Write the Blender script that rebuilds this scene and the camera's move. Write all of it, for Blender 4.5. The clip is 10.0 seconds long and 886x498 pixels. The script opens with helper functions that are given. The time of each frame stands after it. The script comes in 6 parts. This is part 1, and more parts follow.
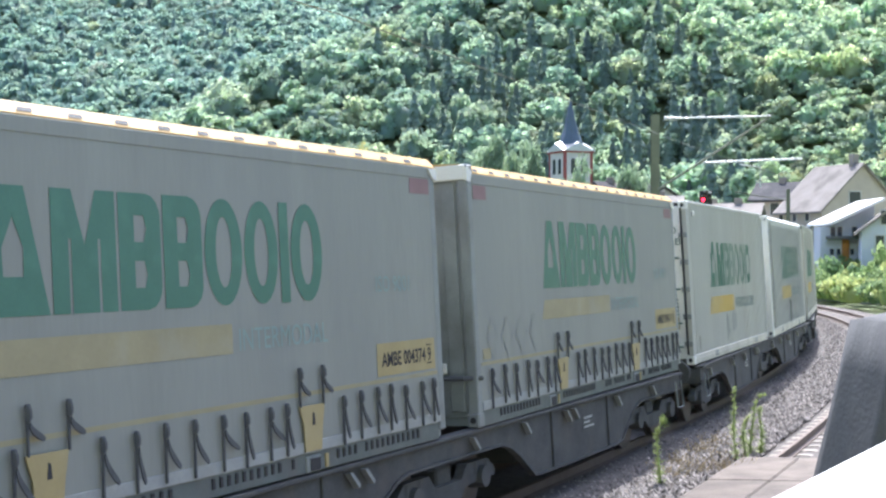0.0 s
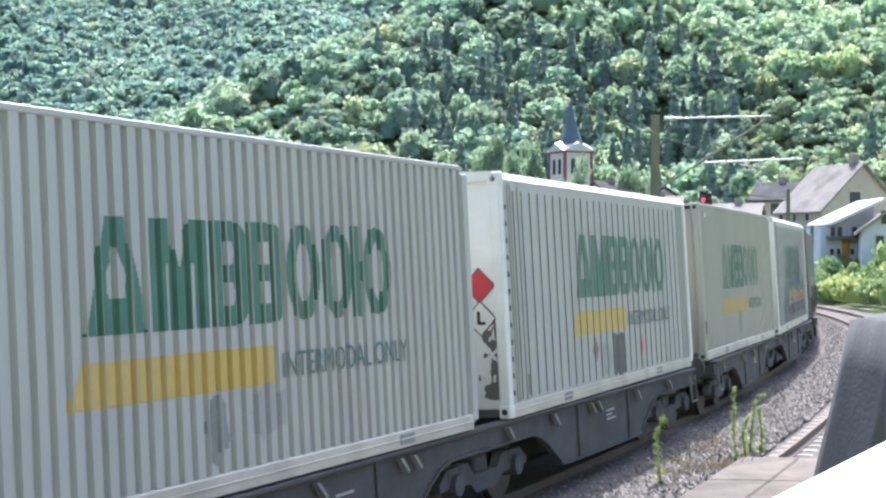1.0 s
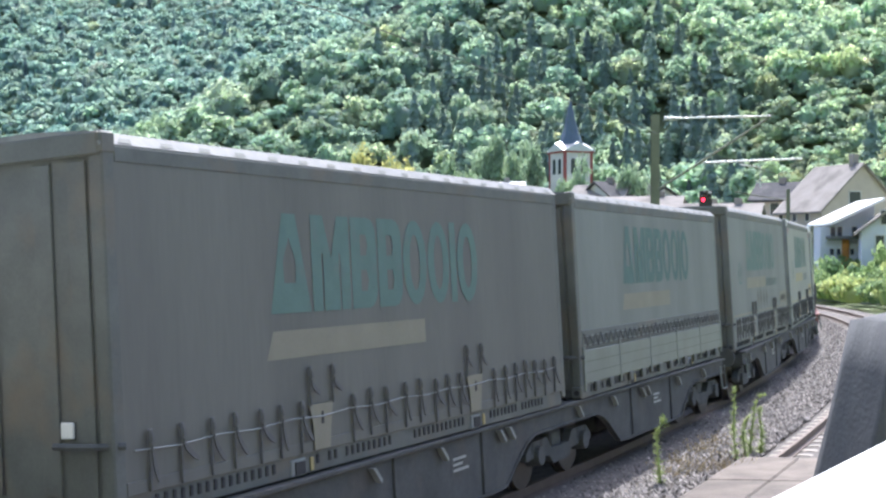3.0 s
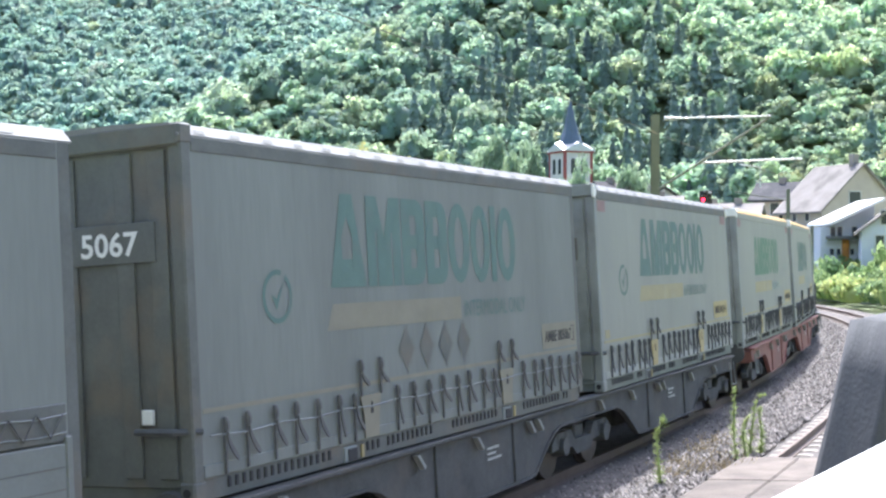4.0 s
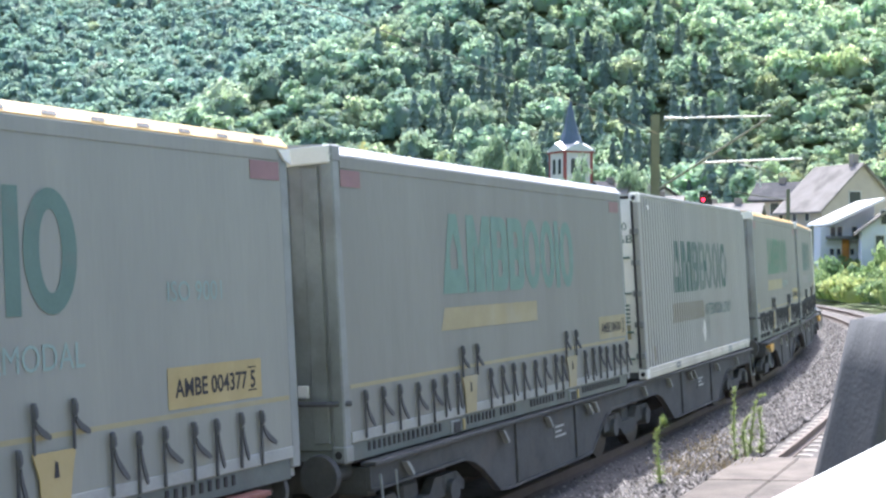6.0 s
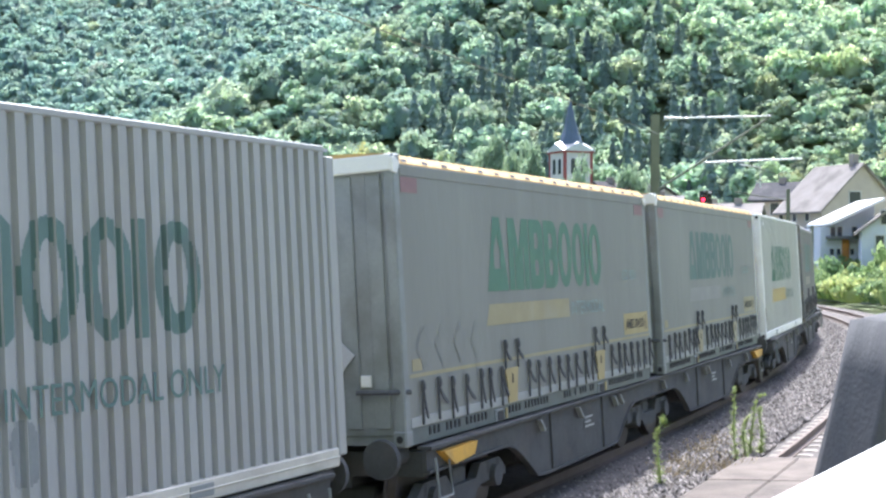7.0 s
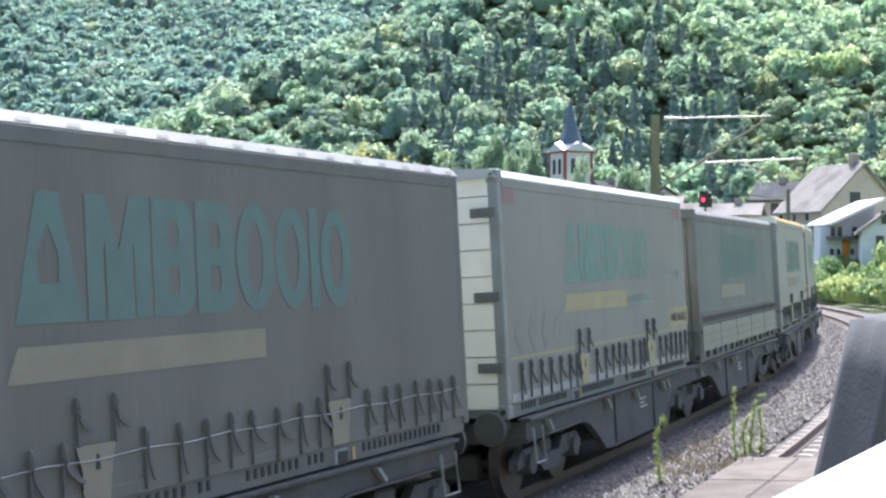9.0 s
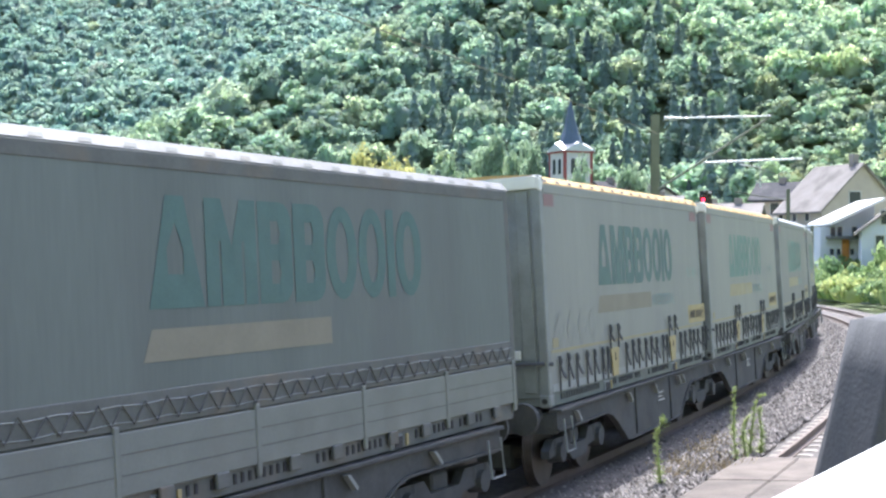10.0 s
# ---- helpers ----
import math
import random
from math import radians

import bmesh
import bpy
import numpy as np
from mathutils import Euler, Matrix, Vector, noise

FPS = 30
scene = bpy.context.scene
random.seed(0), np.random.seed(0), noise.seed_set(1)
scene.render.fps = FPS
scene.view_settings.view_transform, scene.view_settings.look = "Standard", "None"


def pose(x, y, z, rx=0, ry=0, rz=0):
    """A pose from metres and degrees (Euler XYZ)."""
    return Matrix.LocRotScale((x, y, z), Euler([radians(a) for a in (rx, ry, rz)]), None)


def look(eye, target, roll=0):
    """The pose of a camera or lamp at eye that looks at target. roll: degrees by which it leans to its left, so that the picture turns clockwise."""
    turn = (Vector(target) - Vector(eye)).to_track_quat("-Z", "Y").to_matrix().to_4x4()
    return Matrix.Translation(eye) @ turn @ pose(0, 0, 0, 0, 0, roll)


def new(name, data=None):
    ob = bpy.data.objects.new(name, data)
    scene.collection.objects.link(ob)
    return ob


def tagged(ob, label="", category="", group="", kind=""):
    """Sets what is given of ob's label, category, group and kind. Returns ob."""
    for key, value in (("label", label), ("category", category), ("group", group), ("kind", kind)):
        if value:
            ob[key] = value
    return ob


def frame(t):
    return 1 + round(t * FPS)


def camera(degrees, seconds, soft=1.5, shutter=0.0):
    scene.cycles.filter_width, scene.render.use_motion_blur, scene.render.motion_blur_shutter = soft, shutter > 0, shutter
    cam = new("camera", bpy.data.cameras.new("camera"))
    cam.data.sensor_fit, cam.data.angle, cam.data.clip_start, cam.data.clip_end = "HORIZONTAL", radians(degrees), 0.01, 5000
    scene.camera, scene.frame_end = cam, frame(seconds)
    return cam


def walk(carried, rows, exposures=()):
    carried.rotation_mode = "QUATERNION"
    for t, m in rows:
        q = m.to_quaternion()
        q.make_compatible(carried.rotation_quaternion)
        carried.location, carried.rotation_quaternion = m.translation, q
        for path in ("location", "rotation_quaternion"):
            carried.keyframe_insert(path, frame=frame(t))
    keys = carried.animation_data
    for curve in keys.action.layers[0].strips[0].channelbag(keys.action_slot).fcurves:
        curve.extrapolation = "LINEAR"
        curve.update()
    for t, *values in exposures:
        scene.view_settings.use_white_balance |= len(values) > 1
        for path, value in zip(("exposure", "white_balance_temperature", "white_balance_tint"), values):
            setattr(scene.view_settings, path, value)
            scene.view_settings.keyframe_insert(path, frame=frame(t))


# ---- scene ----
# ---- camera ----
cam = camera(36.95, 10.0, soft=2.45)
EYE = (0.0, 0.0, 3.2)
AIM = (0.0, 100.0, 3.2 + 0.682)
walk(cam, [(0.0, look(EYE, AIM)), (10.0, look(EYE, AIM))], exposures=[
    (0.0, 1.30, 5650, 14), (1.0, 1.30, 5650, 14), (1.5, 1.20, 5650, 14), (2.0, 1.13, 5650, 14), (2.7, 1.12, 5650, 14), (3.8, 1.51, 5650, 14), (4.5, 1.49, 5650, 14), (5.0, 1.42, 5650, 14), (5.5, 1.37, 5650, 14), (7.0, 1.40, 5650, 14), (8.0, 1.35, 5650, 14), (9.0, 1.27, 5650, 14), (10.0, 1.37, 5650, 14)])

# ---- light ----
SUN_TO = Vector((0.080, 0.515, 0.853)).normalized()
sun = new("sun", bpy.data.lights.new("sun", "SUN"))
sun.data.energy, sun.data.angle, sun.data.color = 3.9, radians(0.55), (1.0, 0.95, 0.86)
sun.matrix_world = look((20, 80, 100), Vector((20, 80, 100)) - SUN_TO)
world = bpy.data.worlds.new("sky")
scene.world = world
world.use_nodes = True
wn = world.node_tree
sky = wn.nodes.new("ShaderNodeTexSky")
sky.sky_type, sky.sun_disc = "NISHITA", False
sky.sun_elevation = math.asin(SUN_TO.z)
sky.sun_rotation = math.atan2(SUN_TO.x, SUN_TO.y)
sky.air_density, sky.dust_density = 1.0, 4.0
wn.nodes["Background"].inputs[1].default_value = 0.14
wn.links.new(sky.outputs[0], wn.nodes["Background"].inputs[0])


# ---- materials ----
def mat(name, color, rough=0.7, metal=0.0, var=0.15, scale=3.0, fine=40.0, bump=0.0, stain=None, stain_amount=0.0,
        stretch=(1, 1, 1), island=0.0, obj_random=0.0, translucent=0.0, attribute=""):
    """A procedural surface: base colour varied at two scales, with optional stains and relief."""
    m = bpy.data.materials.new(name)
    m.use_nodes = True
    nt = m.node_tree
    n, l = nt.nodes, nt.links
    bsdf = n["Principled BSDF"]
    tc = n.new("ShaderNodeTexCoord")
    mp = n.new("ShaderNodeMapping")
    mp.inputs["Scale"].default_value = stretch
    l.new(tc.outputs["Object"], mp.inputs[0])
    big, small = n.new("ShaderNodeTexNoise"), n.new("ShaderNodeTexNoise")
    for t, s, d in ((big, scale, 5.0), (small, fine, 3.0)):
        l.new(mp.outputs[0], t.inputs["Vector"])
        t.inputs["Scale"].default_value, t.inputs["Detail"].default_value = s, d
    mix = n.new("ShaderNodeMath")
    mix.operation = "MULTIPLY_ADD"
    l.new(small.outputs[0], mix.inputs[0])
    mix.inputs[1].default_value = 0.45
    l.new(big.outputs[0], mix.inputs[2])
    rng = n.new("ShaderNodeMapRange")
    rng.inputs[1].default_value, rng.inputs[2].default_value = 0.45, 1.0
    rng.inputs[3].default_value, rng.inputs[4].default_value = 1 - var, 1 + var
    l.new(mix.outputs[0], rng.inputs[0])
    value = rng.outputs[0]
    for amount, kind in ((island, "g"), (obj_random, "o")):
        if amount:
            src = n.new("ShaderNodeNewGeometry").outputs["Random Per Island"] if kind == "g" else n.new("ShaderNodeObjectInfo").outputs["Random"]
            r2 = n.new("ShaderNodeMapRange")
            r2.inputs[3].default_value, r2.inputs[4].default_value = 1 - amount, 1 + amount
            l.new(src, r2.inputs[0])
            mul = n.new("ShaderNodeMath")
            mul.operation = "MULTIPLY"
            l.new(value, mul.inputs[0])
            l.new(r2.outputs[0], mul.inputs[1])
            value = mul.outputs[0]
    col = n.new("ShaderNodeVectorMath")
    col.operation = "SCALE"
    col.inputs[0].default_value = color
    if attribute:
        at = n.new("ShaderNodeAttribute")
        at.attribute_name = attribute
        l.new(at.outputs["Color"], col.inputs[0])
    l.new(value, col.inputs["Scale"])
    out = col.outputs[0]
    if stain:
        st = n.new("ShaderNodeTexNoise")
        st.inputs["Scale"].default_value, st.inputs["Detail"].default_value = scale * 0.6, 8.0
        l.new(mp.outputs[0], st.inputs["Vector"])
        sr = n.new("ShaderNodeMapRange")
        sr.inputs[1].default_value, sr.inputs[2].default_value = 0.52, 0.72
        sr.inputs[4].default_value = stain_amount
        l.new(st.outputs[0], sr.inputs[0])
        mx = n.new("ShaderNodeMix")
        mx.data_type = "RGBA"
        l.new(sr.outputs[0], mx.inputs[0])
        l.new(out, mx.inputs[6])
        mx.inputs[7].default_value = (*stain, 1)
        out = mx.outputs[2]
    l.new(out, bsdf.inputs["Base Color"])
    bsdf.inputs["Roughness"].default_value, bsdf.inputs["Metallic"].default_value = rough, metal
    if bump:
        b = n.new("ShaderNodeBump")
        b.inputs["Strength"].default_value, b.inputs["Distance"].default_value = bump, 0.02
        l.new(mix.outputs[0], b.inputs["Height"])
        l.new(b.outputs[0], bsdf.inputs["Normal"])
    if translucent:
        tr = n.new("ShaderNodeBsdfTranslucent")
        lit = n.new("ShaderNodeVectorMath")
        lit.operation = "MULTIPLY"
        lit.inputs[1].default_value = (1.45, 1.35, 1.05)
        l.new(out, lit.inputs[0])
        l.new(lit.outputs[0], tr.inputs[0])
        ms = n.new("ShaderNodeMixShader")
        ms.inputs[0].default_value = translucent
        l.new(bsdf.outputs[0], ms.inputs[1])
        l.new(tr.outputs[0], ms.inputs[2])
        l.new(ms.outputs[0], n["Material Output"].inputs[0])
    return m


GRIME = (0.12, 0.11, 0.10)
streak = dict(stretch=(1, 1, 0.12))
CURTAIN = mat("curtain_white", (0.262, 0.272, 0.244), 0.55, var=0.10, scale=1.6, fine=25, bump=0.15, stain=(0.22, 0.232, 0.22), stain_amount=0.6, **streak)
CURTAIN_GREY = mat("curtain_grey", (0.225, 0.232, 0.208), 0.6, var=0.12, scale=1.6, fine=25, bump=0.15, stain=(0.19, 0.195, 0.175), stain_amount=0.6, **streak)
CURTAIN_DARK = mat("curtain_dirty", (0.145, 0.145, 0.128), 0.7, var=0.15, scale=1.4, fine=20, bump=0.15, stain=(0.11, 0.105, 0.10), stain_amount=0.6, **streak)
CURTAIN_DUSTY = mat("curtain_dusty", (0.188, 0.202, 0.186), 0.65, var=0.15, scale=1.4, fine=20, bump=0.15, stain=(0.15, 0.158, 0.146), stain_amount=0.6, **streak)
CURTAIN_SLATE = mat("curtain_slate", (0.14, 0.162, 0.148), 0.65, var=0.15, scale=1.4, fine=20, bump=0.15, stain=(0.12, 0.125, 0.12), stain_amount=0.6, **streak)
STEEL_WHITE = mat("steel_white_paint", (0.445, 0.455, 0.415), 0.5, var=0.08, scale=1.5, fine=30, stain=(0.36, 0.33, 0.28), stain_amount=0.35, **streak)
STEEL_BEIGE = mat("steel_cream_paint", (0.39, 0.39, 0.335), 0.5, var=0.08, scale=1.5, fine=30, stain=(0.36, 0.33, 0.28), stain_amount=0.4, **streak)
STEEL_GREY = mat("steel_grey_paint", (0.35, 0.36, 0.345), 0.5, var=0.10, scale=1.5, fine=30, stain=(0.30, 0.28, 0.25), stain_amount=0.4, **streak)
RAIL_BEIGE = mat("sill_cream_paint", (0.55, 0.53, 0.45), 0.5, var=0.12, scale=2, fine=30, stain=(0.28, 0.25, 0.2), stain_amount=0.5)
RAIL_GREEN = mat("sill_grey_green", (0.115, 0.135, 0.128), 0.55, var=0.2, scale=4, fine=30, stain=GRIME, stain_amount=0.6)
FRAME_GREY = mat("frame_grey", (0.23, 0.25, 0.245), 0.5, var=0.15, scale=3, fine=30, stain=GRIME, stain_amount=0.5)
FRAME_DARK = mat("frame_dirty", (0.118, 0.124, 0.114), 0.65, var=0.2, scale=3, fine=30, stain=(0.2, 0.15, 0.1), stain_amount=0.5)
ORANGE = mat("roof_edge_orange", (0.60, 0.40, 0.15), 0.6, var=0.12, scale=3, fine=20, stain=(0.42, 0.25, 0.09), stain_amount=0.5)
ROOF_PALE = mat("roof_pale", (0.45, 0.46, 0.48), 0.6, var=0.12, scale=2, fine=20, stain=(0.4, 0.4, 0.4), stain_amount=0.5)
ROOF_DIRTY = mat("roof_dirty", (0.21, 0.21, 0.205), 0.7, var=0.2, scale=2, fine=20, stain=(0.2, 0.2, 0.2), stain_amount=0.6)
WHITE = mat("white_paint", (0.78, 0.78, 0.74), 0.45, var=0.06, scale=2, fine=30, stain=(0.45, 0.4, 0.3), stain_amount=0.35)
DOOR_WHITE = mat("door_white", (0.86, 0.84, 0.74), 0.45, var=0.05, scale=2, fine=30, stain=(0.6, 0.52, 0.36), stain_amount=0.3)
GREEN_TEAL = mat("paint_teal_grimy", (0.085, 0.152, 0.138), 0.65, var=0.15, scale=3, fine=30, stain=(0.10, 0.15, 0.14), stain_amount=0.6)
HEM = mat("curtain_hem", (0.33, 0.345, 0.33), 0.6, var=0.15, scale=2, fine=30, stain=(0.24, 0.24, 0.22), stain_amount=0.6)
GREEN = mat("paint_green", (0.066, 0.172, 0.122), 0.5, var=0.10, scale=3, fine=30, stain=(0.12, 0.28, 0.2), stain_amount=0.5)
GREEN_FADED = mat("paint_green_faded", (0.145, 0.245, 0.205), 0.6, var=0.12, scale=3, fine=30, stain=(0.25, 0.32, 0.3), stain_amount=0.5)
GREEN_DARK = mat("paint_green_grimy", (0.105, 0.175, 0.155), 0.65, var=0.12, scale=3, fine=30, stain=(0.15, 0.16, 0.15), stain_amount=0.6)
YELLOW = mat("paint_yellow", (0.55, 0.40, 0.11), 0.5, var=0.08, scale=3, fine=30)
YELLOW_FADED = mat("paint_yellow_faded", (0.32, 0.285, 0.17), 0.6, var=0.10, scale=3, fine=30, stain=(0.34, 0.33, 0.26), stain_amount=0.6)
PLATE = mat("plate_yellow", (0.37, 0.30, 0.14), 0.55, var=0.10, scale=3, fine=30, stain=(0.42, 0.36, 0.2), stain_amount=0.5)
YELLOW_GRIMY = mat("paint_yellow_grimy", (0.225, 0.21, 0.16), 0.6, var=0.10, scale=3, fine=30)
ALU = mat("aluminium_boards", (0.20, 0.215, 0.20), 0.5, 0.2, var=0.12, scale=2, fine=30, stain=(0.17, 0.17, 0.155), stain_amount=0.6)
BAR_GREY = mat("paint_grey_band", (0.25, 0.25, 0.24), 0.6, var=0.1, scale=3, fine=30)
CAPTION = mat("paint_caption", (0.105, 0.18, 0.16), 0.6, var=0.1, scale=3, fine=30)
CAPTION_FADED = mat("paint_caption_faded", (0.24, 0.33, 0.31), 0.6, var=0.1, scale=3, fine=30)
BLACK = mat("black_rubber", (0.03, 0.03, 0.033), 0.7, var=0.2, scale=8, fine=60)
STRAP = mat("strap_webbing", (0.085, 0.09, 0.095), 0.8, var=0.2, scale=8, fine=60)
STRAP_FADED = mat("faded_strap_webbing", (0.125, 0.124, 0.122), 0.8, var=0.2, scale=8, fine=60)
RED = mat("paint_red", (0.55, 0.04, 0.05), 0.5, var=0.08, scale=6, fine=40)
MAROON = mat("reflector_maroon", (0.24, 0.14, 0.15), 0.5, var=0.1, scale=6, fine=40)
WAGON_DARK = mat("wagon_grime", (0.068, 0.071, 0.07), 0.8, var=0.3, scale=3, fine=30, bump=0.3, stain=(0.11, 0.098, 0.085), stain_amount=0.6)
WAGON_RED = mat("wagon_red", (0.22, 0.092, 0.075), 0.65, var=0.2, scale=2, fine=30, bump=0.2, stain=(0.12, 0.08, 0.07), stain_amount=0.6)
WAGON_YELLOW = mat("wagon_yellow_paint", (0.62, 0.36, 0.05), 0.55, var=0.15, scale=5, fine=40, stain=GRIME, stain_amount=0.4)
WHEEL = mat("wheel_steel", (0.10, 0.085, 0.075), 0.55, 0.6, var=0.2, scale=6, fine=40)
RAIL = mat("rail_steel", (0.13, 0.095, 0.075), 0.55, 0.35, var=0.2, scale=4, fine=50)
SLEEPER = mat("sleeper_concrete", (0.27, 0.24, 0.205), 0.85, var=0.15, scale=4, fine=60, bump=0.3, obj_random=0.15)
STONE = mat("ballast_stone", (0.235, 0.208, 0.186), 0.9, var=0.25, scale=6, fine=40, island=0.75)
BALLAST = mat("ballast_bed", (0.115, 0.103, 0.093), 0.95, var=0.55, scale=9, fine=28, bump=1.0, stain=(0.11, 0.09, 0.075), stain_amount=0.6)
DECK = mat("crossing_deck", (0.135, 0.112, 0.092), 0.9, var=0.5, scale=1.6, fine=30, bump=0.5, stain=(0.085, 0.068, 0.058), stain_amount=0.85, obj_random=0.2)
CONCRETE_DARK = mat("weathered_concrete", (0.105, 0.105, 0.104), 0.9, var=0.16, scale=5, fine=50, bump=0.25, stain=(0.085, 0.083, 0.08), stain_amount=0.6)
LEDGE = mat("whitewashed_ledge", (0.86, 0.86, 0.84), 0.7, var=0.03, scale=4, fine=60, bump=0.1)
GROUND = mat("meadow_ground", (0.15, 0.18, 0.085), 0.95, var=0.35, scale=0.05, fine=1.2, bump=0.4, stain=(0.34, 0.30, 0.14), stain_amount=0.35)
LEAF = mat("leaves", (0.09, 0.14, 0.05), 0.6, var=0.12, scale=0.3, fine=2, island=0.22, translucent=0.5, attribute="tint")
LEAF.node_tree.nodes["Principled BSDF"].inputs["Specular IOR Level"].default_value = 0.15
BARK = mat("bark", (0.12, 0.09, 0.07), 0.9, var=0.3, scale=6, fine=40, bump=0.5)
STALK = mat("weed_stalk", (0.33, 0.41, 0.17), 0.7, var=0.15, scale=8, fine=50, translucent=0.3)
WEED_DRY = mat("dry_weed", (0.34, 0.27, 0.15), 0.8, var=0.3, scale=8, fine=50, island=0.4)
SLATE = mat("roof_slate", (0.085, 0.083, 0.085), 0.95, var=0.2, scale=1, fine=12, stain=(0.2, 0.19, 0.18), stain_amount=0.5)
SLATE_BROWN = mat("roof_tiles_grey_brown", (0.28, 0.255, 0.23), 0.95, var=0.2, scale=0.6, fine=9, stain=(0.11, 0.10, 0.09), stain_amount=0.7)
SPIRE = mat("spire_slate", (0.085, 0.12, 0.16), 0.5, var=0.15, scale=0.8, fine=8)
for dull in (SLATE, SLATE_BROWN):
    dull.node_tree.nodes["Principled BSDF"].inputs["Specular IOR Level"].default_value = 0.12
PLASTER = mat("plaster_white", (0.57, 0.57, 0.55), 0.9, var=0.08, scale=0.6, fine=12)
PLASTER_BEIGE = mat("plaster_ochre", (0.52, 0.455, 0.39), 0.9, var=0.10, scale=0.6, fine=12, stain=(0.36, 0.3, 0.24), stain_amount=0.5)
PLASTER_BLUE = mat("plaster_blue_grey", (0.60, 0.63, 0.70), 0.9, var=0.08, scale=0.6, fine=12)
TRIM_RED = mat("timber_red", (0.27, 0.075, 0.07), 0.8, var=0.15, scale=2, fine=20)
DOOR_ORANGE = mat("door_orange", (0.60, 0.27, 0.07), 0.6, var=0.1, scale=2, fine=20)
GLASS_DARK = mat("window_glass", (0.04, 0.05, 0.06), 0.12, var=0.1, scale=1, fine=6)
MAST = mat("mast_green_grey", (0.14, 0.155, 0.11), 0.6, var=0.15, scale=3, fine=30)
TUBE = mat("galvanised_tube", (0.52, 0.54, 0.53), 0.45, 0.4, var=0.12, scale=5, fine=40)
WIRE = mat("wire_copper", (0.17, 0.18, 0.15), 0.6, 0.3, var=0.1)
PAINT_BLUE = mat("spray_blue", (0.07, 0.16, 0.215), 0.5, var=0.12, scale=2, fine=20)
PAINT_PURPLE = mat("spray_purple", (0.125, 0.095, 0.145), 0.5, var=0.2, scale=2, fine=20)
PAINT_OUT = mat("spray_outline", (0.035, 0.035, 0.055), 0.5, var=0.1)
PAINT_GOLD = mat("spray_gold", (0.37, 0.29, 0.10), 0.5, var=0.15, scale=2, fine=20)
PAINT_AMBER = mat("spray_amber", (0.40, 0.25, 0.11), 0.5, var=0.15, scale=2, fine=20)
PAINT_BLUSH = mat("spray_blush", (0.45, 0.32, 0.27), 0.5, var=0.1, scale=2, fine=20)
PAINT_CORAL = mat("spray_coral", (0.40, 0.195, 0.13), 0.5, var=0.15, scale=2, fine=20)
SIGNAL_RED = bpy.data.materials.new("signal_red_lamp")
SIGNAL_RED.use_nodes = True
SIGNAL_RED.node_tree.nodes["Principled BSDF"].inputs["Base Color"].default_value = (0.5, 0.01, 0.02, 1)
SIGNAL_RED.node_tree.nodes["Principled BSDF"].inputs["Emission Color"].default_value = (1.0, 0.02, 0.05, 1)
SIGNAL_RED.node_tree.nodes["Principled BSDF"].inputs["Emission Strength"].default_value = 3.0


